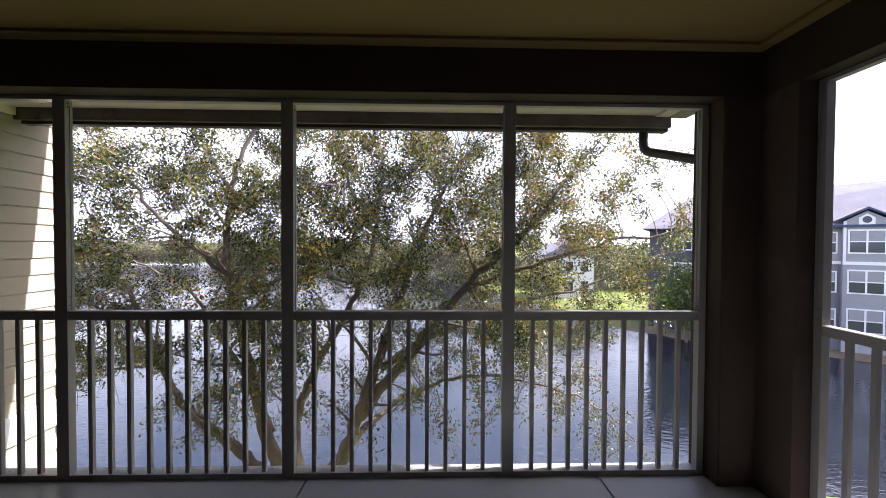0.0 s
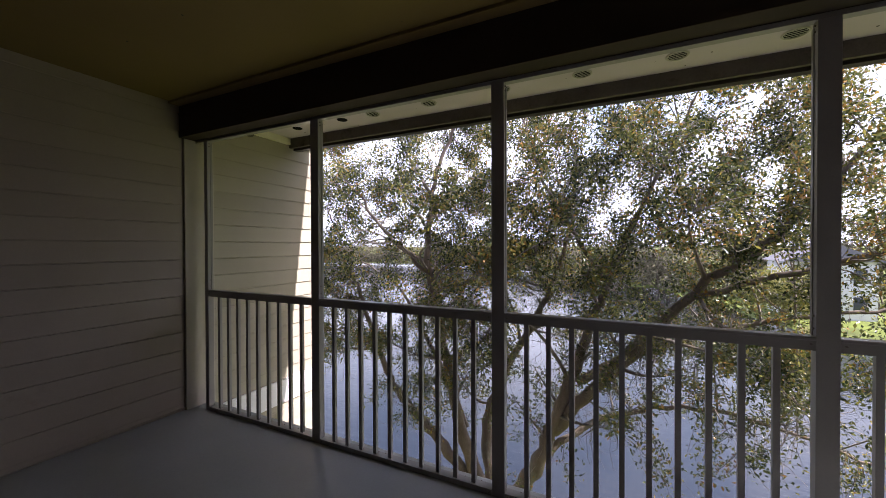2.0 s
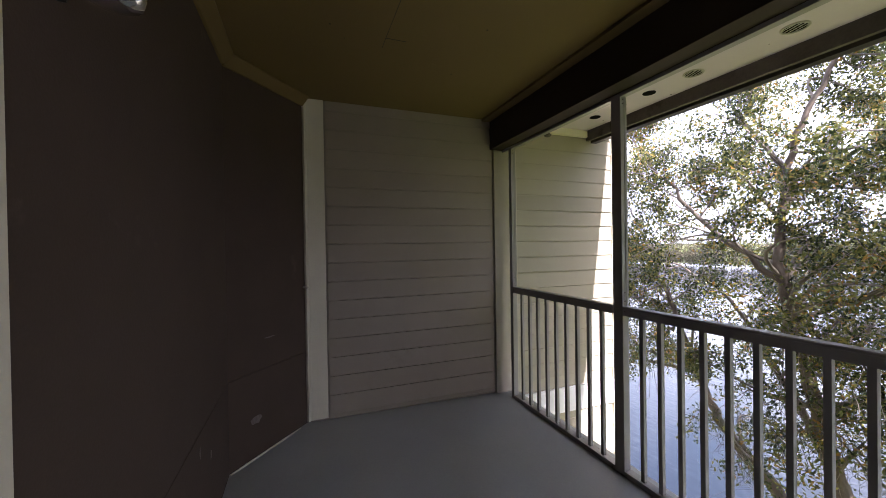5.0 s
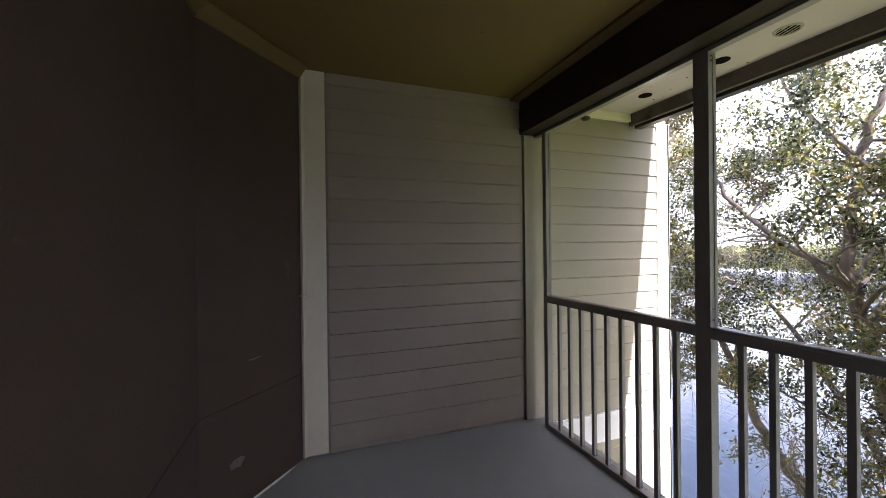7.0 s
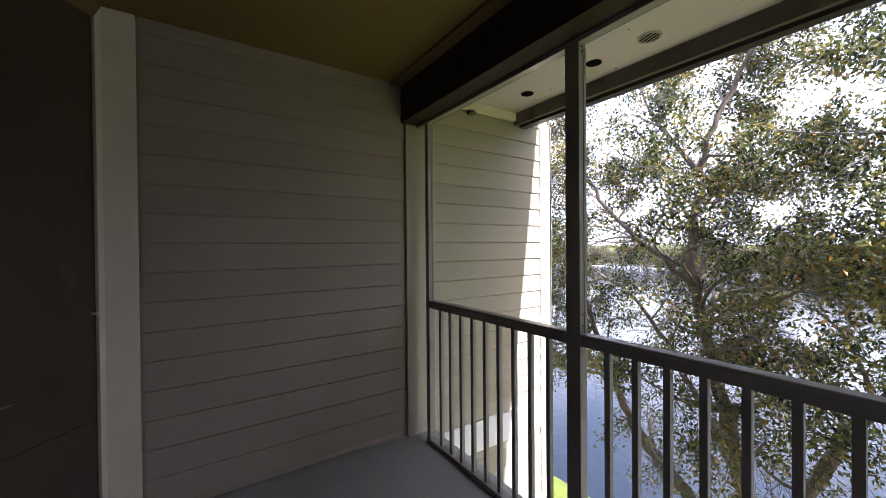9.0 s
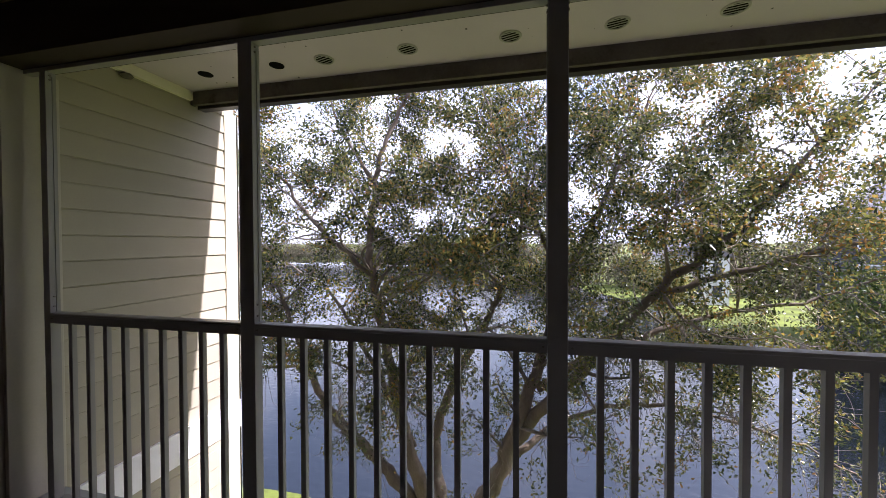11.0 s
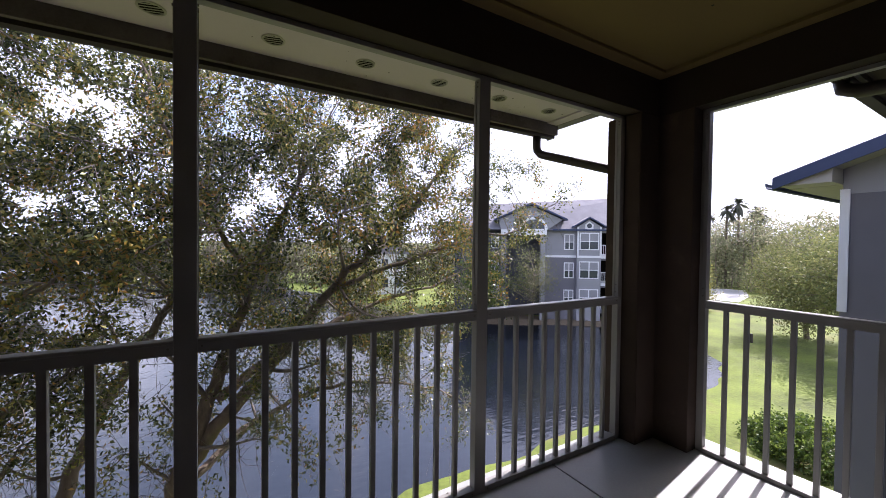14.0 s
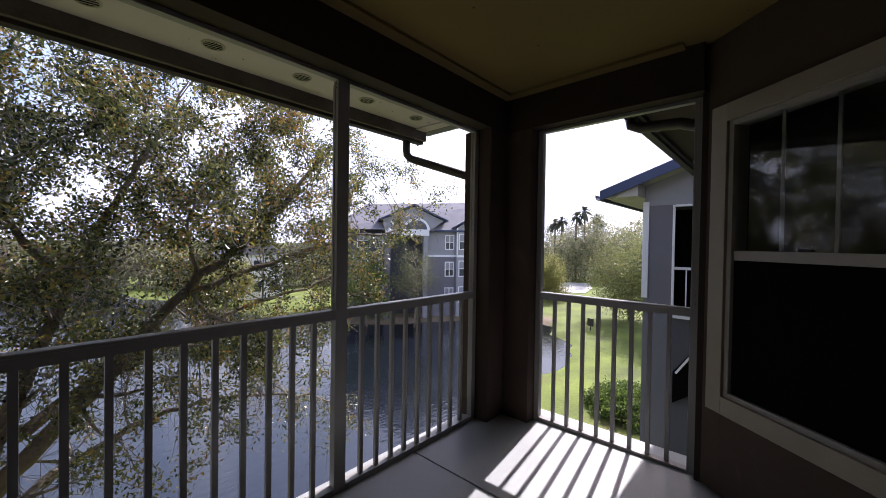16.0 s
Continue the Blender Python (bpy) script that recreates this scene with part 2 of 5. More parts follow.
def prism(outline, m, depth):
    """A flat outline (u, v) pushed out along w, placed by the matrix m."""
    bm = bmesh.new()
    a = [bm.verts.new(m @ Vector((u, v, 0))) for u, v in outline]
    b = [bm.verts.new(m @ Vector((u, v, depth))) for u, v in outline]
    bm.faces.new(a[::-1])
    bm.faces.new(b)
    for i in range(len(a)):
        j = (i + 1) % len(a)
        bm.faces.new((a[i], a[j], b[j], b[i]))
    bmesh.ops.recalc_face_normals(bm, faces=bm.faces[:])
    return bm


def tube(points, radii, sides=10, cap=True):
    """A round pipe or limb along points."""
    bm = bmesh.new()
    rings = []
    pts = [Vector(p) for p in points]
    side = Vector((0.31, 0.17, 0.93))
    for i, p in enumerate(pts):
        d = (pts[min(i + 1, len(pts) - 1)] - pts[max(i - 1, 0)]).normalized()
        side = side - side.dot(d) * d
        if side.length < 1e-4:
            side = d.orthogonal()
        side.normalize()
        up = d.cross(side)
        r = float(radii[i]) if hasattr(radii, "__len__") else radii
        rings.append([bm.verts.new(p + r * (math.cos(a) * side + math.sin(a) * up)) for a in (2 * math.pi * k / sides for k in range(sides))])
    for a, b in zip(rings, rings[1:]):
        for k in range(sides):
            bm.faces.new((a[k], a[(k + 1) % sides], b[(k + 1) % sides], b[k]))
    if cap:
        bm.faces.new(rings[0][::-1])
        bm.faces.new(rings[-1])
    return bm


def lathe(profile, sides=24, centre=(0, 0, 0)):
    bm = bmesh.new()
    rings = [[bm.verts.new((centre[0] + r * math.cos(2 * math.pi * k / sides), centre[1] + r * math.sin(2 * math.pi * k / sides), centre[2] + z))
              for k in range(sides)] for r, z in profile]
    for a, b in zip(rings, rings[1:]):
        for k in range(sides):
            bm.faces.new((a[k], a[(k + 1) % sides], b[(k + 1) % sides], b[k]))
    bm.faces.new(rings[0][::-1])
    bm.faces.new(rings[-1])
    return bm


def mesh_of(name, bm, mat, smooth=False):
    me = bpy.data.meshes.new(name)
    bm.normal_update()
    bm.to_mesh(me)
    bm.free()
    me.materials.append(mat)
    if smooth:
        me.polygons.foreach_set("use_smooth", [True] * len(me.polygons))
    return me


def part(name, bm, mat, parent=None, label="", smooth=False):
    ob = new(name, mesh_of(name, bm, mat, smooth))
    if parent:
        ob.parent = parent
    if label:
        ob["label"] = label
    return ob


def structure(name, bm, mat, label="", category="", smooth=False):
    return tagged(part(name, bm, mat, None, "", smooth), label, category, kind="structure")


def thing(name, label, category, at=(0, 0, 0), group="", kind="", turn=0):
    ob = new(name)
    ob.empty_display_size = 0.1
    ob.matrix_world = pose(*at, 0, 0, turn)
    return tagged(ob, label, category, group, kind)


def piece(name, mesh, parent, m=None):
    ob = new(name, mesh)
    ob.parent = parent
    if m:
        ob.matrix_basis = m
    return ob


def raw_mesh(name, verts, faces, mat, smooth=False):
    """A mesh from arrays: verts (n, 3), faces (m, k) all with k corners."""
    me = bpy.data.meshes.new(name)
    verts, faces = np.asarray(verts, np.float32), np.asarray(faces, np.int32)
    k = faces.shape[1]
    me.vertices.add(len(verts))
    me.vertices.foreach_set("co", verts.ravel())
    me.loops.add(faces.size)
    me.loops.foreach_set("vertex_index", faces.ravel())
    me.polygons.add(len(faces))
    me.polygons.foreach_set("loop_start", np.arange(0, faces.size, k, dtype=np.int32))
    me.polygons.foreach_set("loop_total", np.full(len(faces), k, np.int32))
    if smooth:
        me.polygons.foreach_set("use_smooth", np.ones(len(faces), bool))
    me.update(calc_edges=True)
    me.materials.append(mat)
    return me


# ---- the balcony's shell ----
XW, XE = -5.72, 0.25          # end wall with siding; inner face of the open east side
YF, YB = -0.165, -2.44        # inner face of the front beam; back wall
HEAD, CEIL, RAIL = 2.44, 2.76, 1.076
EAST = 0.385                  # line of the east railing

FALL = 0.0125                 # the floor falls towards the front to drain
tilt = Matrix(((1, 0, 0, 0), (0, 1, 0, 0), (0, -FALL, 1, FALL * YB), (0, 0, 0, 1)))
floor = structure("floor", box(-5.9, 0.62, -2.75, 0.12, -0.28, -0.055), JOINT, "grey painted concrete balcony floor with dark joints", "floor")
JOINTS = [-5.86, -2.64, -0.70, 0.60]
for x0, x1 in zip(JOINTS, JOINTS[1:]):
    part("slab", box(x0 + 0.006, x1 - 0.006, -2.73, 0.11, -0.1, 0.0, 0.004, tilt), DECK, floor)

# back wall with the doorway, and the two slanting walls
DOOR0, DOOR1, DOORH = -3.06, -1.02, 2.06
L0, L1 = Vector((-5.72, -1.93, 0)), Vector((-5.115, YB, 0))
R0, R1 = Vector((0.371, -1.542, 0)), Vector((-0.397, YB, 0))
SEAM = 0.61


def wall_matrix(a, b):
    """u along a to b, v up, w out of the face to the left of that way."""
    u = (b - a).normalized()
    w = u.cross(Vector((0, 0, 1)))
    m = Matrix((u, Vector((0, 0, 1)), w)).transposed().to_4x4()
    m.translation = a
    return m


wall_back = structure("wall_back", box(-5.3, DOOR0 - 0.02, YB - 0.16, YB - 0.012, 0, 2.9), STUCCO, "dark brown rendered back wall with a board seam", "wall")
part("panel", box(-5.19, DOOR0 - 0.02, YB - 0.012, YB, 0.006, SEAM - 0.002, 0.0015), STUCCO, wall_back)
part("panel", box(-5.19, DOOR0 - 0.02, YB - 0.012, YB, SEAM + 0.002, CEIL, 0.0015), STUCCO, wall_back)
part("panel", box(DOOR0 - 0.018, DOOR1 + 0.018, YB - 0.16, YB, DOORH, 2.9), STUCCO, wall_back)
part("panel", box(DOOR1 + 0.02, -0.38, YB - 0.16, YB, 0, 2.9), STUCCO, wall_back)
ml = wall_matrix(L1, L0)
len_l = (L1 - L0).length
wall_slant_west = structure("wall_slant_west", box(0, len_l, 0, 2.9, -0.16, -0.012, 0, ml), STUCCO, "dark brown slanting wall with a cracked seam", "wall")
part("panel", box(0, len_l, 0.006, SEAM - 0.002, -0.012, 0, 0.0015, ml), STUCCO, wall_slant_west)
part("panel", box(0, len_l, SEAM + 0.002, CEIL, -0.012, 0, 0.0015, ml), STUCCO, wall_slant_west)
# caulk left on the floor along the slanting wall
structure("caulk_line", tube([ml @ Vector((u, 0.002, 0.006)) for u in (len_l - 0.12, len_l - 0.3, len_l - 0.46, 0.12, 0.0)], [0.003, 0.007, 0.005, 0.007, 0.004], 6),
          TRIM, "pale caulk line along the wall's foot", "trim")

# pale scuffs on the dark walls
for m_, u, z, w, h, a in ((pose(-4.62, YB + 0.0015, 0.40, 90), 0, 0, 0.018, 0.03, 20), (pose(-4.40, YB + 0.0015, 0.52, 90), 0, 0, 0.012, 0.035, -35), (ml, 0.22, 0.27, 0.06, 0.035, 10), (ml, 0.36, 0.83, 0.05, 0.006, 5)):
    bm = bmesh.new()
    ring = [bm.verts.new(m_ @ Vector((u + w * math.cos(q + a) * random.uniform(0.6, 1.1), z + h * math.sin(q + a) * random.uniform(0.5, 1.1), 0.0012))) for q in [k * math.pi / 6 for k in range(12)]]
    bm.faces.new(ring)
    structure("wall_scuff", bm, SCUFF, "pale scuff mark on the dark wall", "scuff")

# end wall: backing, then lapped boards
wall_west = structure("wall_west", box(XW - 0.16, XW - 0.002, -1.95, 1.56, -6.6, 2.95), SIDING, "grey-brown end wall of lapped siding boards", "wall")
EXPO, FIRST = 0.165, 1.027


def siding_mesh(name, length, height, mat):
    bm = bmesh.new()
    prof = ((0, 0.005), (0.016, 0.001), (0.018, 0.004), (0.006, height - 0.014), (0, height - 0.012))
    a = [bm.verts.new((x, 0, z)) for x, z in prof]
    b = [bm.verts.new((x, length, z)) for x, z in prof]
    bm.faces.new(a)
    bm.faces.new(b[::-1])
    for i in range(len(prof)):
        j = (i + 1) % len(prof)
        bm.faces.new((a[j], a[i], b[i], b[j]))
    bmesh.ops.recalc_face_normals(bm, faces=bm.faces[:])
    return mesh_of(name, bm, mat)


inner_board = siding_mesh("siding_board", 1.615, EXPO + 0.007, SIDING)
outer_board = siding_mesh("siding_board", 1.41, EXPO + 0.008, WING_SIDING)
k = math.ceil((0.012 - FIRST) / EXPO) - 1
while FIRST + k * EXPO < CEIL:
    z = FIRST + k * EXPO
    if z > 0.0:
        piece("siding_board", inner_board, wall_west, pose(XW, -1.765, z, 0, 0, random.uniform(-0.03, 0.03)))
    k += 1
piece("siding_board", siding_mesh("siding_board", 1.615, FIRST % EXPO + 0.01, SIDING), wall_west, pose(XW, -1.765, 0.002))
wall_wing = structure("wall_wing", box(-12.0, XW - 0.16, -8.0, 1.56, -6.6, 2.95), WING_SIDING, "beige siding wall of the projecting wing", "wall")
part("facing", box(XW - 0.002, XW, 0.02, 1.55, -6.6, 2.8), WING_SIDING, wall_wing)
for k in range(-38, 11):
    z = FIRST + k * EXPO
    if z + EXPO < -0.40 or -0.09 <= z:
        piece("siding_board", outer_board, wall_wing, pose(XW, 0.01, z))
part("belly_band", box(XW, XW + 0.03, 0.01, 1.58, -0.37, -0.10, 0.004), WHITE, wall_wing, "white painted belly band")
part("corner_board", box(XW, XW + 0.024, 1.42, 1.585, -6.6, 2.72, 0.003), TRIM, wall_wing, "pale corner board in sun")
part("corner_board", box(XW - 0.14, XW + 0.024, 1.56, 1.584, -6.6, 2.72), TRIM, wall_wing)

# trim of the inner corner: two boards
structure("corner_trim_west", box(XW, XW + 0.022, -1.925, -1.78, 0.012, CEIL - 0.001, 0.003), TRIM, "cream corner board from floor to ceiling", "trim")
structure("corner_trim_slant", box(len_l - 0.04, len_l - 0.003, 0.012, CEIL - 0.001, 0.0, 0.022, 0.003, ml), TRIM, "cream corner board on the slanting wall", "trim")
knob = thing("corner_knob", "small pale knob screwed to the corner board", "knob", (-5.665, -1.955, 1.16))
part("stem", tube([(-0.012, -0.012, 0), (0.014, 0.018, 0)], 0.006, 8), TRIM, knob)
part("head", lathe([(0.004, -0.012), (0.015, -0.008), (0.017, 0), (0.015, 0.008), (0.004, 0.012)], 12, (0.018, 0.022, 0)), TRIM, knob)

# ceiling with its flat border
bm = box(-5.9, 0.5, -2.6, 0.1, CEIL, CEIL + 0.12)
structure("ceiling", bm, CEILING, "yellowish cream balcony ceiling, its colour darkened for dimness", "ceiling")
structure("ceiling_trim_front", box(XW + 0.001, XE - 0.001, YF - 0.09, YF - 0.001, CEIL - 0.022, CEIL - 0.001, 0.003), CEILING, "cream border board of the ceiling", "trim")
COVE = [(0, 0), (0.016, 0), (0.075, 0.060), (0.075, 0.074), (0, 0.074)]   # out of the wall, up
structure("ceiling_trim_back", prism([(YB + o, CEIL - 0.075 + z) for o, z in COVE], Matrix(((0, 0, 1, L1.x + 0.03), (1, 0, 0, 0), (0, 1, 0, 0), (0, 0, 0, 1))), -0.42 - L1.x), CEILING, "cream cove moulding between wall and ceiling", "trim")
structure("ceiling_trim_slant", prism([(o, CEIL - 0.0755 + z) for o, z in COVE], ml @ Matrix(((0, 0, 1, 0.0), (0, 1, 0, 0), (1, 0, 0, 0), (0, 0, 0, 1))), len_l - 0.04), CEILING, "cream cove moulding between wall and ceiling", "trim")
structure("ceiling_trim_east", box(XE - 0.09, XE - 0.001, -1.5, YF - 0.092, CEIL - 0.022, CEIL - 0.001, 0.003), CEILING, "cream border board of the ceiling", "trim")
# hairline crack and nail heads in the ceiling's boards
bm = bmesh.new()
add_box(bm, -4.70, -4.15, -1.472, -1.469, CEIL - 0.0012, CEIL + 0.001)
add_box(bm, -4.583, -4.579, -1.47, -1.34, CEIL - 0.0015, CEIL + 0.001)
for x, y in ((-0.95, -0.72), (-0.38, -0.80)):
    add_box(bm, x - 0.006, x + 0.006, y - 0.006, y + 0.006, CEIL - 0.0016, CEIL + 0.001)
for _ in range(16):
    x, y, r = random.uniform(-5.2, 0.1), random.uniform(-2.2, -0.3), random.uniform(0.002, 0.005)
    add_box(bm, x - r, x + r, y - r, y + r, CEIL - 0.0014, CEIL + 0.001)
structure("ceiling_crack", bm, JOINT, "hairline cracks and nail heads in the ceiling", "crack")

# beams and corner column round the two open sides
structure("beam_front", box(XW + 0.001, 0.425, YF, 0.06, HEAD + 0.02, 2.95, 0.004), BEAM, "dark brown beam over the front opening", "beam")
structure("beam_east", box(XE, 0.425, -1.60, YF - 0.001, HEAD + 0.02, 2.95, 0.004), BEAM, "dark brown beam over the side opening", "beam")
bm = add_box(bmesh.new(), 0.02, 0.425, YF + 0.001, 0.115, -0.04, HEAD + 0.02)
bmesh.ops.bevel(bm, geom=bm.edges[:], offset=0.006, segments=2, affect="EDGES")
structure("column_corner", bm, COLUMN, "dark brown corner column", "column")
structure("column_return", box(XE, 0.425, -0.415, YF, -0.04, HEAD + 0.02, 0.006), COLUMN, "dark brown return of the corner column", "column")
structure("column_south", box(0.30, 0.425, -1.74, -1.59, -0.04, HEAD + 0.02, 0.005), BEAM, "dark brown post beside the window wall", "column")
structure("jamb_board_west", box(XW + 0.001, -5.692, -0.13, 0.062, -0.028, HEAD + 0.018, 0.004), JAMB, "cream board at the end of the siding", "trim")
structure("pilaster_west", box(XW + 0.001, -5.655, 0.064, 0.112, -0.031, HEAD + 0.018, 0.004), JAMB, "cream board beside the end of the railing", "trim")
structure("head_trim_front", box(-5.69, 0.018, -0.034, 0.012, HEAD - 0.006, HEAD + 0.018, 0.002), ALU, "thin metal channel under the beam", "trim")
structure("head_trim_east", box(0.362, 0.41, -1.588, -0.417, HEAD - 0.006, HEAD + 0.018, 0.002), ALU, "thin metal channel under the beam", "trim")


# ---- railings and screen posts ----
def screen_post(x, y, wide, deep, label):
    """An upright aluminium post with a screen groove on both sides and screwed brackets."""
    p = thing("screen_post", label, "post", (x, y, 0), "screen posts")
    w, d = wide / 2, deep / 2
    bm = box(-w, w, -d, d, -0.032, HEAD - 0.007, 0.002)
    part("shaft", bm, ALU, p)
    for s in (-1, 1):
        part("screen_channel", box(s * w - 0.004 if s < 0 else w - 0.001, -w + 0.001 if s < 0 else w + 0.004, 0.004, d - 0.003, RAIL + 0.004, HEAD - 0.03), ALU, p)
        for z in (RAIL + 0.035, RAIL + 0.09, HEAD - 0.05, HEAD - 0.025):
            part("screw", tube([(s * (w + 0.0005), -0.006, z), (s * (w + 0.006), -0.006, z)], 0.005, 8), SCREW, p)
    return p


A, B, C = -1.312, -2.766, -4.212
for px in (A, B, C):
    screen_post(px, -0.012, 0.078, 0.052, "beige painted aluminium screen post between two railing panels")
screen_post(-0.006, -0.012, 0.046, 0.05, "slim beige aluminium post beside the brown column")
screen_post(-5.537, -0.012, 0.046, 0.05, "slim beige aluminium post beside the cream board")
screen_post(EAST, -0.44, 0.05, 0.046, "slim beige aluminium post of the side opening")
screen_post(EAST, -1.563, 0.05, 0.046, "slim beige aluminium post next to the window wall")

picket = mesh_of("baluster", box(-0.0135, 0.0135, -0.0125, 0.0125, 0.004, RAIL - 0.058, 0.0015), ALU)


def railing(at, length, count, turn, label):
    """One panel: top rail with a moulded cap, bottom rail and balusters between."""
    r = thing("railing", label, "railing", at, "balcony railings", turn=turn)
    prof = [(-0.026, RAIL - 0.058), (0.026, RAIL - 0.058), (0.026, RAIL - 0.016), (0.031, RAIL - 0.012), (0.031, RAIL - 0.004), (0.026, RAIL),
            (-0.026, RAIL), (-0.031, RAIL - 0.004), (-0.031, RAIL - 0.012), (-0.026, RAIL - 0.016)]
    m = Matrix(((0, 0, 1, 0), (1, 0, 0, 0), (0, 1, 0, 0), (0, 0, 0, 1)))
    part("top_rail", prism(prof, m, length), ALU, r)
    part("bottom_rail", box(0, length, -0.028, 0.034, -0.031, 0.005, 0.003), ALU, r)
    for i in range(count):
        piece("baluster", picket, r, pose(length * (i + 1) / (count + 1), 0, 0, 0, 0, random.uniform(-1.5, 1.5)))
    for s in (0.016, length - 0.016):
        for z, y in ((RAIL - 0.03, -0.026), (-0.012, -0.028)):
            part("screw", tube([(s, y, z), (s, y - 0.005, z)], 0.0045, 8), SCREW, r)
    return r


for x0, x1, n in ((-5.513, C - 0.04, 9), (C + 0.04, B - 0.04, 10), (B + 0.04, A - 0.04, 10), (A + 0.04, -0.03, 9)):
    railing((x0, -0.012, 0), x1 - x0, n, 0, "beige painted aluminium railing panel with square balusters")
railing((EAST, -1.54, 0.004), 1.076, 8, 90, "short aluminium side railing with square balusters in sun")


# dry leaf scraps caught on the bottom rails
bm = bmesh.new()
for _ in range(26):
    x, y, a, r = random.uniform(-5.4, -0.1), random.uniform(0.0, 0.016), random.uniform(0, 3.1), random.uniform(0.006, 0.014)
    bm.faces.new([bm.verts.new((x + r * math.cos(a + q) * w, y + 0.004 * math.sin(a + q), -0.0055 + 0.0115 + h)) for q, w, h in ((0, 1, 0), (1.6, 0.5, 0.004), (3.14, 1, 0.001), (4.7, 0.5, 0.003))])
tagged(part("leaf_litter", bm, BARK), "dry brown leaf scraps on the railing's bottom rail", "litter", kind="stuff")


# ---- window wall, doorway and the room behind ----
mr_ = wall_matrix(R0, R1)
len_r = (R1 - R0).length
W0, W1, WZ0, WZ1 = 0.26, 1.06, 0.60, 2.225
wall_window = structure("wall_window", box(0.075, W0 - 0.02, 0, 2.9, -0.16, 0, 0, mr_), STUCCO, "dark brown slanting wall round the window", "wall")
part("panel", box(W1 + 0.02, len_r, 0, 2.9, -0.16, 0, 0, mr_), STUCCO, wall_window)
part("panel", box(W0 - 0.019, W1 + 0.019, 0, WZ0 - 0.02, -0.16, 0, 0, mr_), STUCCO, wall_window)
part("panel", box(W0 - 0.019, W1 + 0.019, WZ1 + 0.02, 2.9, -0.16, 0, 0, mr_), STUCCO, wall_window)
window = tagged(new("window_1"), "white-framed sash window with grilles, dark inside, reflecting trees", "window", kind="structure")
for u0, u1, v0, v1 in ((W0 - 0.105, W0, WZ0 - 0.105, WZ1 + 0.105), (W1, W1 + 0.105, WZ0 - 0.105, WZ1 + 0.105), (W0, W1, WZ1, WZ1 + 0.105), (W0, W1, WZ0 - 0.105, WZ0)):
    part("casing", box(u0, u1, v0, v1, 0.0, 0.022, 0.003, mr_), DIM_TRIM, window)
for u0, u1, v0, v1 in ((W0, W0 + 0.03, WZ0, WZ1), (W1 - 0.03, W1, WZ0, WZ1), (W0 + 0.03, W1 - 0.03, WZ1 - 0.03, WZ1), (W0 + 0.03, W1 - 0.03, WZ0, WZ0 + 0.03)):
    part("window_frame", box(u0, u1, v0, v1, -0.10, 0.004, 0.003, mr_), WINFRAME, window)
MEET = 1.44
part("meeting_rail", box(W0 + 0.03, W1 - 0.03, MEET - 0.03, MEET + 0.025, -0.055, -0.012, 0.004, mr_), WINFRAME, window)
part("sash_lock", box((W0 + W1) / 2 - 0.03, (W0 + W1) / 2 + 0.03, MEET + 0.0255, MEET + 0.04, -0.05, -0.025, 0.003, mr_), LAMP_METAL, window)
for v0, v1, w in ((MEET + 0.025, WZ1 - 0.03, -0.03), (WZ0 + 0.03, MEET - 0.03, -0.06)):
    pane = part("pane", box(W0 + 0.03, W1 - 0.03, v0, v1, w - 0.004, w, 0, mr_), GLASS, window)
    pane.visible_shadow = False
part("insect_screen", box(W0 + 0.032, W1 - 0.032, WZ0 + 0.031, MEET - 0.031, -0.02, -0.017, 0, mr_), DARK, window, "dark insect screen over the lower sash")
for i in (1, 2):
    u = W0 + 0.03 + (W1 - W0 - 0.06) * i / 3
    part("grille_bar", box(u - 0.009, u + 0.009, MEET + 0.026, WZ1 - 0.031, -0.046, -0.037, 0.002, mr_), WINFRAME, window)
# room behind: floor, walls, ceiling, all in the dark
room = structure("room_floor", box(-5.8, 0.9, -6.6, YB - 0.17, -0.2, 0.0), ROOM, "dim carpeted floor of the room indoors", "floor")
structure("room_wall_south", box(-5.8, 0.9, -6.75, -6.6, 0, 2.9), ROOM, "painted wall of the dim room", "wall")
structure("room_wall_west", box(-5.9, -5.75, -6.6, -2.61, 0, 2.9), ROOM, "painted wall of the dim room", "wall")
structure("room_wall_east", box(0.75, 0.9, -6.6, -1.75, 0, 2.9), ROOM, "painted wall of the dim room", "wall")
structure("room_wall_north", box(0.43, 0.9, -1.75, -1.60, 0, 2.9), GREY_WALL, "short outer wall beside the window", "wall")
structure("room_ceiling", box(-5.8, 0.9, -6.6, YB - 0.17, 2.55, 2.7), ROOM, "painted ceiling of the dim room", "ceiling")

door = tagged(new("door_1"), "sliding glass door, half open, in a cream casing", "door", kind="structure")
for x0, x1, z0, z1 in ((DOOR0 - 0.10, DOOR0, 0, DOORH + 0.10), (DOOR1, DOOR1 + 0.10, 0, DOORH + 0.10), (DOOR0, DOOR1, DOORH, DOORH + 0.10)):
    part("casing", box(x0, x1, YB, YB + 0.022, z0, z1, 0.003), TRIM, door)
for x0, x1, z0, z1 in ((DOOR0, DOOR0 + 0.04, 0, DOORH), (DOOR1 - 0.04, DOOR1, 0, DOORH), (DOOR0 + 0.04, DOOR1 - 0.04, DOORH - 0.04, DOORH)):
    part("frame", box(x0, x1, YB - 0.14, YB - 0.01, z0, z1, 0.003), WINFRAME, door)
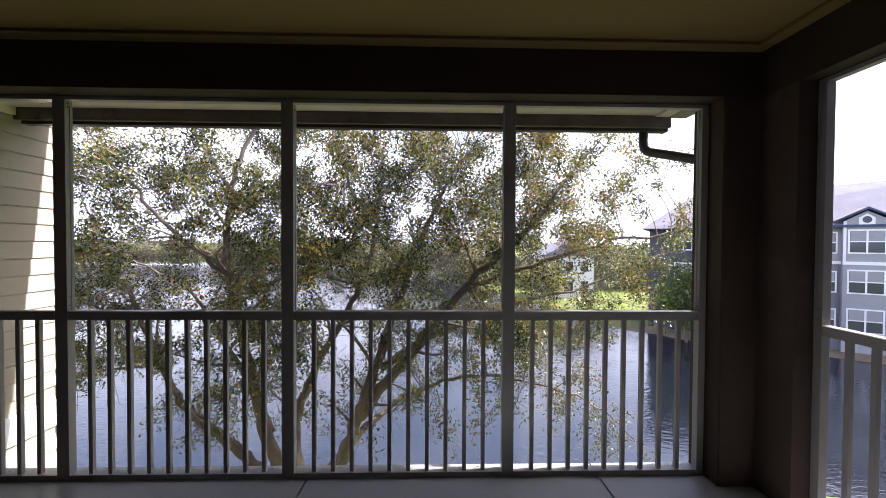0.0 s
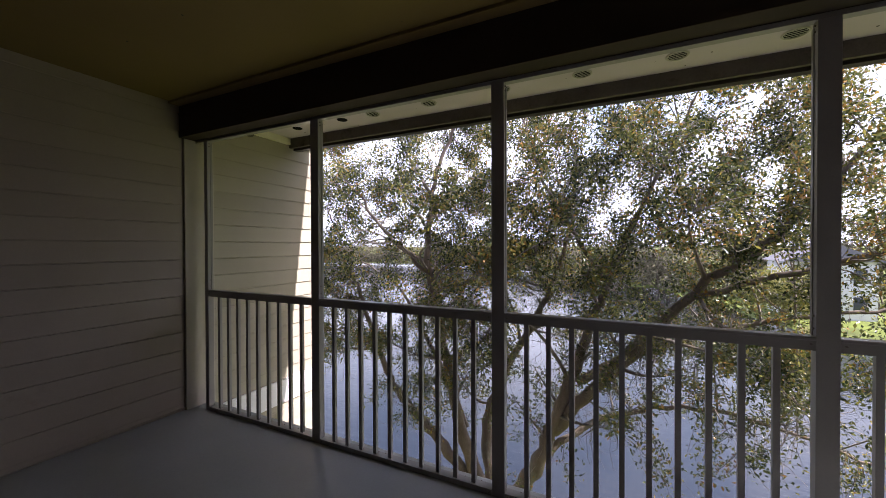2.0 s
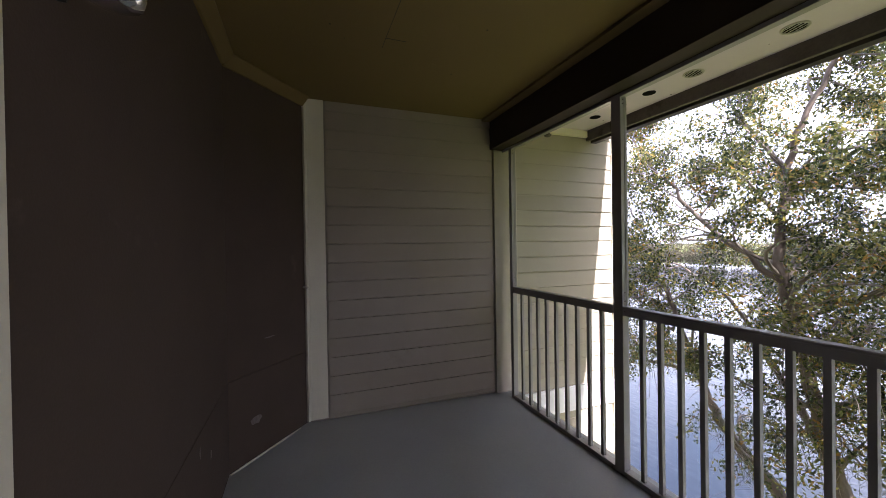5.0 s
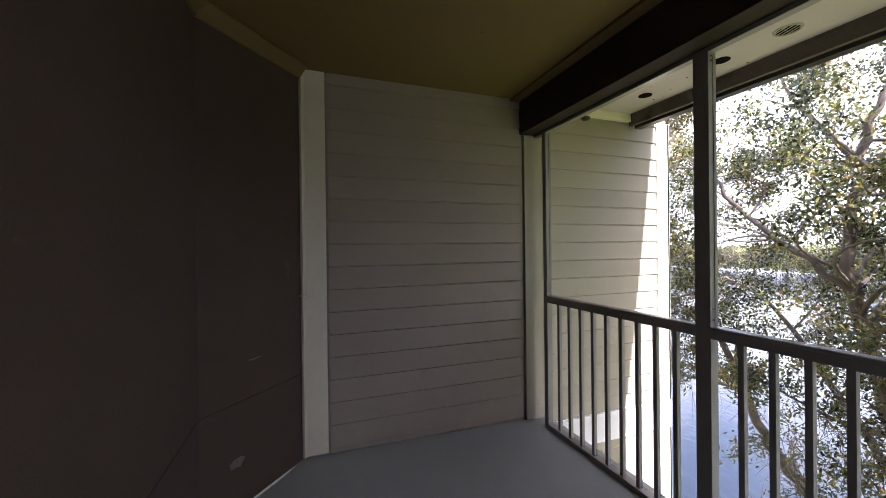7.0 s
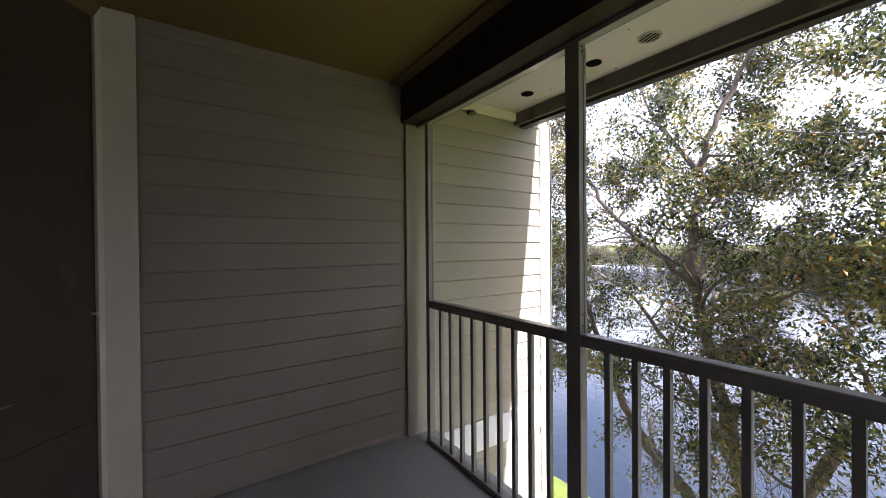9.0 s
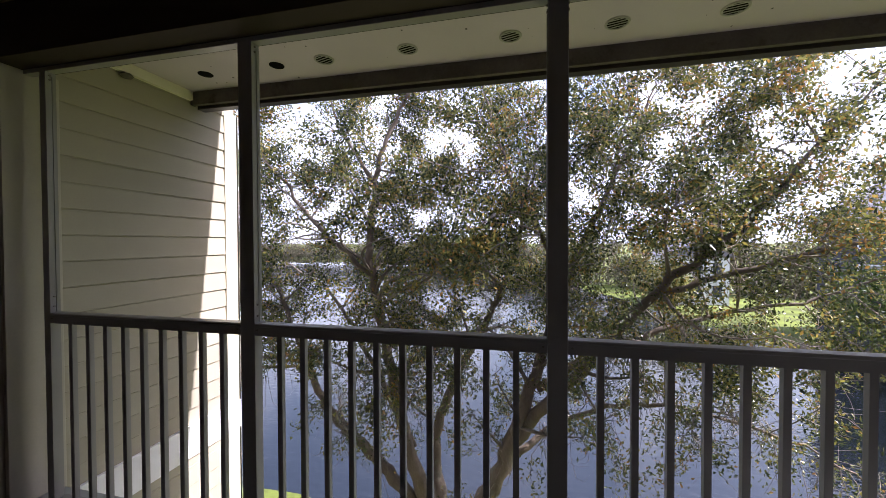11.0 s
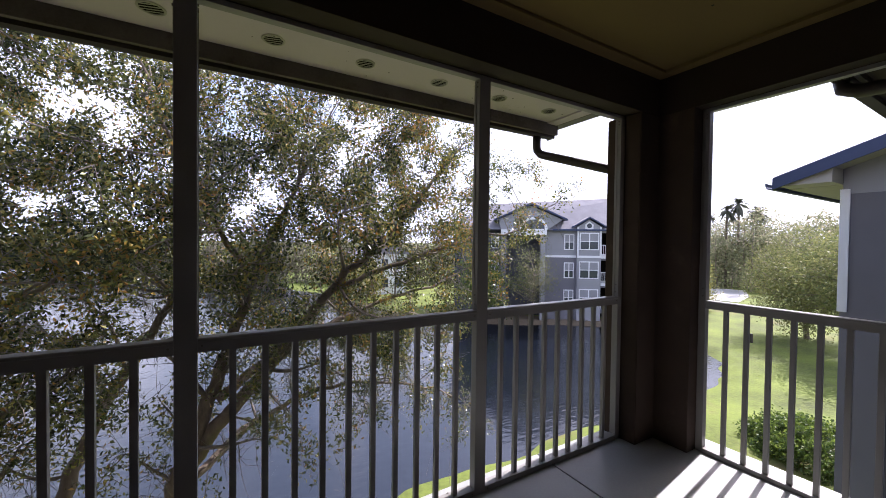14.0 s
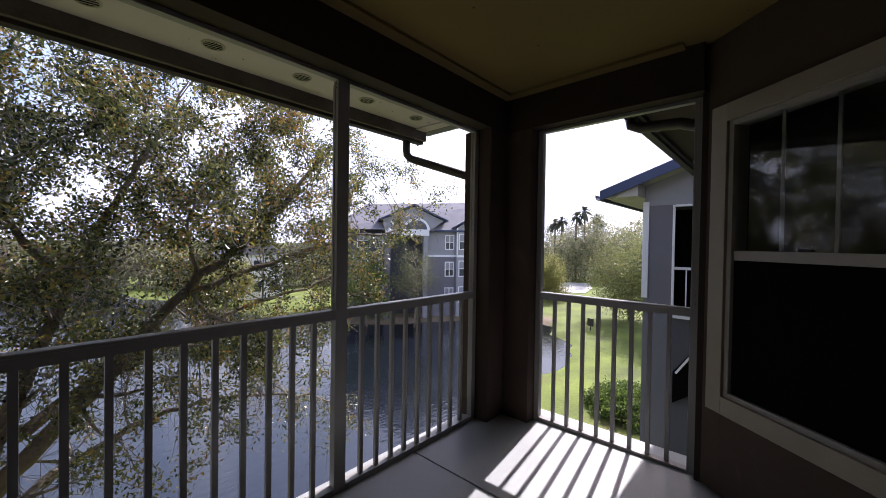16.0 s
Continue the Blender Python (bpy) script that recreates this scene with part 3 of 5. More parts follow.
for y, x0, x1 in ((YB - 0.05, DOOR0 + 0.04, -2.13), (YB - 0.10, DOOR0 + 0.08, -2.09)):
    leaf = part("sliding_panel", box(x0, x0 + 0.07, y - 0.02, y + 0.02, 0.02, DOORH - 0.041, 0.003), WINFRAME, door)
    part("stile", box(x1 - 0.07, x1, y - 0.02, y + 0.02, 0.02, DOORH - 0.041, 0.003), WINFRAME, leaf)
    part("stile", box(x0 + 0.07, x1 - 0.07, y - 0.02, y + 0.02, 0.02, 0.12, 0.003), WINFRAME, leaf)
    part("stile", box(x0 + 0.07, x1 - 0.07, y - 0.02, y + 0.02, DOORH - 0.11, DOORH - 0.041, 0.003), WINFRAME, leaf)
    g = part("pane", box(x0 + 0.07, x1 - 0.07, y - 0.003, y + 0.003, 0.12, DOORH - 0.11), GLASS, leaf)
    g.visible_shadow = False

lamp = thing("wall_lamp", "grey metal wall lamp with a ribbed glass jar, switched off", "wall lamp", (-3.29, YB, 2.085))
part("back_plate", box(-0.06, 0.06, 0.0, 0.02, -0.08, 0.10, 0.006), LAMP_METAL, lamp)
part("arm", tube([(0, 0.02, 0.06), (0, 0.07, 0.075), (0, 0.11, 0.07)], 0.012, 8), LAMP_METAL, lamp)
part("cap", lathe([(0.03, 0.085), (0.058, 0.07), (0.062, 0.03), (0.06, 0.02)], 20, (0, 0.12, 0)), LAMP_METAL, lamp, smooth=True)
part("glass_jar", lathe([(0.05, 0.019), (0.056, 0.0), (0.056, -0.06), (0.048, -0.09), (0.02, -0.10)], 20, (0, 0.12, 0)), GLASS, lamp, "ribbed clear glass jar", True)

# ---- own eaves, gutters and roof ----
SOF, EDGE = 2.757, 1.05   # soffit height; inner face of the fascia
eave_front = structure("eave_front", box(-5.69, 0.43, 0.062, EDGE + 0.01, SOF, SOF + 0.06), SOFFIT, "off-white painted soffit under the eave", "soffit")
part("end_trim", box(0.30, 0.43, 0.116, EDGE - 0.002, SOF - 0.016, SOF - 0.001, 0.003), SOFFIT, eave_front)
part("wall_trim", box(XW + 0.021, XW + 0.06, 0.116, EDGE - 0.002, SOF - 0.075, SOF - 0.001, 0.003), TRIM, eave_front)
fascia = structure("fascia_front", box(-5.69, 0.46, EDGE, EDGE + 0.038, 2.645, SOF + 0.1, 0.003), FASCIA, "weathered brown fascia board with streaks", "fascia")
part("end_board", box(0.432, 0.455, 0.062, EDGE - 0.002, SOF - 0.012, SOF + 0.1), FASCIA, fascia)
gut = [(0, 0), (0.075, 0), (0.105, 0.05), (0.11, 0.11), (0.10, 0.11), (0.095, 0.055), (0.07, 0.01), (0.01, 0.01), (0.01, 0.11), (0, 0.11)]
gutter = thing("gutter", "dark brown metal gutter along the eave with a bent downspout", "gutter", (-5.66, EDGE + 0.04, 2.618))
part("trough", prism(gut, Matrix(((0, 0, 1, 0), (1, 0, 0, 0), (0, 1, 0, 0), (0, 0, 0, 1))), 6.11), GUTTER, gutter)
part("end_cap", box(6.11, 6.114, 0.0, 0.11, 0.0, 0.11), GUTTER, gutter)
ex = 5.66 + 0.24
part("downspout", tube([(ex, 0.05, 0.02), (ex, 0.05, -0.10), (ex + 0.005, 0.045, -0.15), (ex + 0.02, 0.01, -0.195), (ex + 0.035, -0.06, -0.222), (ex + 0.205, -0.84, -0.50), (ex + 0.22, -0.915, -0.54),
                        (ex + 0.228, -0.935, -0.61), (ex + 0.23, -0.935, -2.0), (ex + 0.23, -0.935, -9.0)], 0.042, 10), GUTTER, gutter, smooth=True)


def soffit_vent(x, missing):
    v = thing("soffit_vent", "open round vent hole in the soffit, its louvre missing" if missing else "round off-white soffit vent with louvre slots",
              "vent", (x, 0.80, SOF - 0.001), "soffit vents")
    if missing:
        part("hole", lathe([(0.052, -0.004), (0.052, 0.0)], 24), DARK, v)
        return
    ring = bmesh.new()
    n = 28
    rr = ((0.061, 0.0), (0.061, -0.005), (0.056, -0.008), (0.050, -0.006), (0.050, 0.0))
    rings = [[ring.verts.new((r * math.cos(2 * math.pi * k / n), r * math.sin(2 * math.pi * k / n), z)) for k in range(n)] for r, z in rr]
    for a, b in zip(rings, rings[1:]):
        for k in range(n):
            ring.faces.new((a[k], b[k], b[(k + 1) % n], a[(k + 1) % n]))
    part("rim", ring, VENT, v)
    part("hole", lathe([(0.0505, -0.0012), (0.0505, -0.0002)], 24), DARK, v)
    for i in range(4):
        y = -0.033 + 0.022 * i
        w = math.sqrt(0.049 ** 2 - y * y)
        part("louvre", box(-w, w, y - 0.0035, y + 0.0035, -0.003, -0.0016), VENT, v)
    v.matrix_basis = v.matrix_basis @ pose(0, 0, 0, 0, 0, random.uniform(-12, 12) - 15) @ Matrix.Diagonal((1.15, 1.15, 1.0, 1.0))


for x, missing in ((-5.28, True), (-4.66, True), (-4.28, False), (-3.665, False), (-2.99, False), (-2.37, False), (-1.765, False), (-1.155, False), (-0.545, False), (0.06, False)):
    soffit_vent(x, missing)
# old nail holes and specks on the soffit
bm = bmesh.new()
for _ in range(60):
    x, y = random.uniform(-5.5, 0.3), random.uniform(0.15, 1.02)
    s = random.uniform(0.002, 0.006)
    add_box(bm, x - s, x + s, y - s, y + s, SOF - 0.0016, SOF + 0.001)
tagged(part("soffit_speck", bm, JOINT), "small dark specks and nail holes on the soffit", "specks", kind="stuff")

# wasp nest in the corner of the wing and the soffit
nest = tagged(part("wasp_nest", lathe([(0.01, 0.0), (0.03, -0.006), (0.042, -0.02), (0.03, -0.034), (0.012, -0.04)], 14, (XW + 0.045, 0.52, SOF - 0.0745)), FASCIA, smooth=True),
              "small brown mud nest stuck under the soffit", "nest")

# front and east edges stretched, out of view, to trim the sun
roof = structure("roof", prism([(-8.5, SOF + 0.1), (1.42, SOF + 0.1), (-1.5, 4.0), (-4.5, 4.6)],
                               Matrix(((0, 0, 1, -12.0), (1, 0, 0, 0), (0, 1, 0, 0), (0, 0, 0, 1))), 12.85), SHINGLE, "grey shingle roof of the building", "roof")
# unseen slab, added only to keep a stray sun spot off the floor
structure("eave_east", box(0.425, 1.0, -1.0, 0.20, SOF + 0.1, SOF + 0.16), SOFFIT, "unseen slab added to block sun from the front floor", "soffit")
structure("lower_storeys", box(-5.56, 0.5, -7.9, -0.02, -6.6, -0.29), GREY_WALL, "grey rendered lower storeys of the building", "wall")

# recessed wall and its eave, east of the balcony
wall_recess = structure("wall_recess", box(0.91, 6.38, -1.85, -1.60, -6.6, 2.8), GREY_WALL, "grey rendered wall between the two wings", "wall")
# beam brown on this soffit stands for the shade under the eave
eave_recess = structure("eave_recess", box(0.535, 6.3, -1.60, -1.05, 2.66, 2.72), BEAM, "soffit of the recessed wall's eave, coloured dark for its shade", "soffit")
part("fascia", box(0.535, 6.3, -1.05, -1.02, 2.62, 2.84), GUTTER, eave_recess)
structure("roof_recess", prism([(-6.0, 2.85), (-1.0, 2.85), (-6.0, 5.0)], Matrix(((0, 0, 1, 0.5), (1, 0, 0, 0), (0, 1, 0, 0), (0, 0, 0, 1))), 7.0), SHINGLE, "grey shingle roof between the wings", "roof")
gutter2 = thing("gutter", "dark gutter with a curved downspout down the wall", "gutter", (0.9, -1.018, 2.585))
part("trough", prism(gut, Matrix(((0, 0, 1, 0), (1, 0, 0, 0), (0, 1, 0, 0), (0, 0, 0, 1))), 5.4), GUTTER, gutter2)
part("downspout", tube([(0.05, 0.04, 0.02), (0.05, 0.03, -0.05), (0.04, -0.05, -0.09), (0.0, -0.35, -0.12), (-0.03, -0.48, -0.18), (-0.03, -0.52, -0.30), (-0.03, -0.53, -1.2), (-0.03, -0.53, -9.0)], 0.045, 10),
     GUTTER, gutter2, smooth=True)

# ---- the other wing ----
NX = 6.4
wing_e = thing("apartment_wing", "grey rendered apartment wing with blue fascia and screened balcony", "building", (NX, 0, -6.6))
Z0 = 6.6
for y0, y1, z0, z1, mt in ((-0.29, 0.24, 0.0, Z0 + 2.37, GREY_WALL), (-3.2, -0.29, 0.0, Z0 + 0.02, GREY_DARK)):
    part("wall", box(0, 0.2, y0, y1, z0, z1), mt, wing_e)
part("gable_wall", prism([(0.24, Z0 + 2.372), (0.24, Z0 + 2.82), (-3.2, Z0 + 4.04), (-3.2, Z0 + 2.372)], Matrix(((0, 0, 1, 0), (1, 0, 0, 0), (0, 1, 0, 0), (0, 0, 0, 1))), 0.2), LIGHT_WALL, wing_e, "pale gable wall")
part("wall", box(0.2, 8.0, 0.04, 0.24, 0.0, Z0 + 2.6), GREY_WALL, wing_e)
# the recess's deep shade is put into this wall's black colour
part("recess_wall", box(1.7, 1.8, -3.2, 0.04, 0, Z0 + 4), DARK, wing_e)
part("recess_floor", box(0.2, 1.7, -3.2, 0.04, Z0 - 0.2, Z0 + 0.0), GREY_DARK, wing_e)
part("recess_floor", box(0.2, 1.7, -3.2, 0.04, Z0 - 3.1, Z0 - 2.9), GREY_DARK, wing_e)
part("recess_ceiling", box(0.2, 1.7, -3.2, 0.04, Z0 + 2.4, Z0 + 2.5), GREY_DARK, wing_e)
part("ledge", box(-0.09, 0.01, -3.2, -0.25, Z0 + 0.021, Z0 + 0.10, 0.005), WHITE, wing_e, "white painted balcony ledge")
part("screen_frame", box(-0.01, 0.03, -0.335, -0.29, Z0 + 0.1, Z0 + 2.36, 0.003), WHITE, wing_e, "white screen frame")
part("screen_frame", box(-0.01, 0.03, -3.2, -0.336, Z0 + 2.325, Z0 + 2.37, 0.003), WHITE, wing_e)
part("top_rail", box(-0.01, 0.03, -3.2, -0.336, Z0 + 1.02, Z0 + 1.075, 0.003), WHITE, wing_e)
for i in range(20):
    y = -0.55 - 0.13 * i
    part("baluster", box(0.0, 0.022, y - 0.011, y + 0.011, Z0 + 0.1, Z0 + 1.02), WHITE, wing_e)
part("corner_trim", box(-0.03, 0.10, 0.15, 0.27, Z0 + 0.38, Z0 + 2.45, 0.003), WHITE, wing_e, "white corner board")
# flat black panel before the solid wall, drawn in place of a shaded opening
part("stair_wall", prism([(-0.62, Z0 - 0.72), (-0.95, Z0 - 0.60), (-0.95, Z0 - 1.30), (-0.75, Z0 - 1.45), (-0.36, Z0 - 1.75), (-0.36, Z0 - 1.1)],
                         Matrix(((0, 0, 1, -0.05), (1, 0, 0, 0), (0, 1, 0, 0), (0, 0, 0, 1))), 0.04), DARK, wing_e, "flat black panel standing for a dark stair opening")
part("stair_cap", prism([(-0.40, Z0 - 1.10), (-0.72, Z0 - 0.60), (-0.75, Z0 - 0.63), (-0.43, Z0 - 1.13)],
                        Matrix(((0, 0, 1, -0.07), (1, 0, 0, 0), (0, 1, 0, 0), (0, 0, 0, 1))), 0.06), WHITE, wing_e, "pale sloping stair cap")
# gable roof: ridge runs away from the balcony, overhanging the end wall
rise = 0.36
YE, YR = 0.98, -4.2
ze = Z0 + 2.58
m_yz = Matrix(((0, 0, 1, -0.6), (1, 0, 0, 0), (0, 1, 0, 0), (0, 0, 0, 1)))
zr = ze + rise * (YE - YR)
part("roof", prism([(YE, ze + 0.02), (YR, zr + 0.02), (2 * YR - YE, ze + 0.02), (2 * YR - YE, ze + 0.12), (YR, zr + 0.12), (YE, ze + 0.12)], m_yz, 9.0), SHINGLE, wing_e, "grey shingle gable roof")
part("rake_board", prism([(YE, ze - 0.10), (YR, zr - 0.10), (YR, zr + 0.10), (YE, ze + 0.10)], Matrix(((0, 0, 1, -0.64), (1, 0, 0, 0), (0, 1, 0, 0), (0, 0, 0, 1))), 0.038), BLUE_FASCIA, wing_e, "blue painted rake board")
part("soffit", prism([(YE - 0.03, ze - 0.03), (0.24, ze + rise * (YE - 0.24) - 0.05), (YR, zr - 0.05), (YR, zr), (YE - 0.03, ze + 0.01)], m_yz, 0.6), TAN_SOFFIT, wing_e, "tan painted soffit")
part("eave_return", prism([(YE - 0.05, ze - 0.045), (0.245, ze - 0.045), (0.245, ze + rise * (YE - 0.24) - 0.06)], Matrix(((0, 0, 1, -0.55), (1, 0, 0, 0), (0, 1, 0, 0), (0, 0, 0, 1))), 0.54), TAN_SOFFIT, wing_e)
part("eave_soffit", prism([(YE - 0.03, ze - 0.05), (0.24, ze - 0.05), (0.24, ze - 0.02), (YE - 0.03, ze - 0.02)], Matrix(((0, 0, 1, 0.0), (1, 0, 0, 0), (0, 1, 0, 0), (0, 0, 0, 1))), 8.0), TAN_SOFFIT, wing_e)
part("gutter", prism([(u + YE, v + ze - 0.09) for u, v in gut], Matrix(((0, 0, 1, -0.62), (1, 0, 0, 0), (0, 1, 0, 0), (0, 0, 0, 1))), 9.0), BLUE_FASCIA, wing_e, "blue painted gutter")

# ---- ground and lake ----
LAKE = np.array([(-190, 9.5), (-20, 8.3), (0, 8.8), (5, 8.95), (12, 8.9), (19, 9.2), (24, 8.7), (27.5, 11.5), (31.8, 15), (33.0, 17.6), (30.9, 20.2), (24.4, 24.8), (18.6, 28.7), (16.5, 32), (13, 42), (8, 60), (-8, 95), (-45, 122), (-190, 135)], float)


def lake_distance(x, y):
    """How far each place lies from the lake's edge; below zero in the water."""
    best, inside = np.full(x.shape, 1e9), np.zeros(x.shape, bool)
    for (ax, ay), (bx, by) in zip(LAKE, np.roll(LAKE, -1, 0)):
        ex_, ey_ = bx - ax, by - ay
        s = np.clip(((x - ax) * ex_ + (y - ay) * ey_) / (ex_ * ex_ + ey_ * ey_), 0, 1)
        best = np.minimum(best, np.hypot(x - ax - s * ex_, y - ay - s * ey_))
        cross = (ay > y) != (by > y)
        with np.errstate(divide="ignore", invalid="ignore"):
            inside ^= cross & (x < ex_ * (y - ay) / (ey_ if ey_ else 1e-9) + ax)
    return np.where(inside, -best, best)


def spread(fine0, fine1, step, far):
    a = np.arange(fine0, fine1 + step, step)
    g = step * 1.6 ** np.arange(1, 60)
    out = np.cumsum(g)
    out = out[out < far]
    return np.concatenate((fine0 - out[::-1], a, fine1 + out))


GROUND_Z, WATER_Z = -6.35, -6.62
gx, gy = spread(-30, 46, 0.4, 3000), spread(-4, 36, 0.4, 3000)
GX, GY = np.meshgrid(gx, gy)
wob = 0.35 * np.sin(GX * 0.9 + 1.3 * np.sin(GY * 0.5)) + 0.10 * np.sin(GX * 2.1 + GY * 1.7)
dist = lake_distance(GX, GY) + wob
GZ = GROUND_Z + np.clip(dist * 0.28, -1.6, 0.28) - 0.28 + 0.05 * np.sin(GX * 0.7) * np.sin(GY * 0.6)
n_x, n_y = len(gx), len(gy)
idx = np.arange(n_x * n_y).reshape(n_y, n_x)
quads = np.stack((idx[:-1, :-1], idx[:-1, 1:], idx[1:, 1:], idx[1:, :-1]), -1).reshape(-1, 4)
ground = tagged(new("ground", raw_mesh("ground", np.stack((GX, GY, GZ), -1).reshape(-1, 3), quads, LAWN, True)), "mown green lawn sloping to the lake", "lawn", kind="structure")
# bare earth along the water under the far building
ground.data.materials.append(BANK)
edge = (dist[:-1, :-1] < 2.6) & (GY[:-1, :-1] > 15) & (GY[:-1, :-1] < 32)
ground.data.polygons.foreach_set("material_index", edge.ravel().astype(np.int32))
structure("water", box(-190, 36, 7.0, 140, WATER_Z - 0.02, WATER_Z), WATER, "still blue-grey lake with small ripples", "lake")
structure("pavement_path", prism([(56.4, 25.7), (58, 21.7), (66, 23.5), (75, 27.4), (72.8, 33.2), (64, 29.5)], pose(0, 0, GROUND_Z + 0.06), 0.04), PATH_CONCRETE, "pale sunlit paved path beyond the lawn", "path")


# ---- trees ----
def leaf_array(centres, length, width, rng, droop=0.3):
    """Small folded leaves at the given places, as arrays of corners and triangles."""
    n = len(centres)
    d = rng.normal(size=(n, 3))
    d[:, 2] -= droop
    d /= np.linalg.norm(d, axis=1, keepdims=True)
    s = np.cross(d, rng.normal(size=(n, 3)))
    s /= np.linalg.norm(s, axis=1, keepdims=True)
    up = np.cross(s, d)
    ln = length * rng.uniform(0.6, 1.25, (n, 1))
    wd = width * rng.uniform(0.7, 1.2, (n, 1))
    base = centres - d * ln / 2
    tip = centres + d * ln / 2
    mid = centres + d * ln * 0.05
    left = mid + s * wd / 2 + up * wd * 0.22
    right = mid - s * wd / 2 + up * wd * 0.22
    v = np.stack((base, left, tip, right), 1).reshape(-1, 3)
    o = np.arange(n)[:, None] * 4
    f = np.concatenate((o + np.array([[0, 1, 2]]), o + np.array([[0, 2, 3]])), 1).reshape(-1, 3)
    return v, f


def twig_array(starts, ends, r0, r1, rng, sag=0.12, steps=3):
    """Thin three-sided bent twigs."""
    n = len(starts)
    t = np.linspace(0, 1, steps + 1)[None, :, None]
    bend = rng.normal(size=(n, 1, 3)) * np.linalg.norm(ends - starts, axis=1)[:, None, None] * sag
    p = starts[:, None] * (1 - t) + ends[:, None] * t + bend * 4 * t * (1 - t)
    d = ends - starts
    d /= np.maximum(np.linalg.norm(d, axis=1, keepdims=True), 1e-6)
    a = np.cross(d, np.where(np.abs(d[:, 2:]) > 0.9, [[1.0, 0, 0]], [[0, 0, 1.0]]))
    a /= np.linalg.norm(a, axis=1, keepdims=True)
    b = np.cross(d, a)
    rad = (r0 * (1 - t[0, :, 0])[None, :] + r1 * t[0, :, 0][None, :]) if np.isscalar(r0) else r0[:, None] * (1 - t[0, :, 0]) + r1 * t[0, :, 0]
    rad = np.broadcast_to(rad, (n, steps + 1))
    ring = [p + rad[..., None] * (math.cos(q) * a + math.sin(q) * b)[:, None] for q in (0, 2.094, 4.189)]
    v = np.stack(ring, 2).reshape(-1, 3)
    per = (steps + 1) * 3
    f = [(i * 3 + k, i * 3 + (k + 1) % 3, i * 3 + 3 + (k + 1) % 3, i * 3 + 3 + k) for i in range(steps) for k in range(3)]
    f = (np.arange(n)[:, None, None] * per + np.array(f)[None]).reshape(-1, 4)
    return v, f, p


def smooth_path(points, per=5):
    """Points of a soft curve through the given ones (x, y, z, radius)."""
    P = np.array(points, float)
    P = np.vstack((2 * P[0] - P[1], P, 2 * P[-1] - P[-2]))
    out = []
    for i in range(1, len(P) - 2):
        for q in np.linspace(0, 1, per, endpoint=False):
            a, b, c, d = P[i - 1:i + 3]
            out.append(0.5 * (2 * b + (c - a) * q + (2 * a - 5 * b + 4 * c - d) * q * q + (3 * b - a - 3 * c + d) * q ** 3))
    out.append(P[-2])
    return np.array(out)


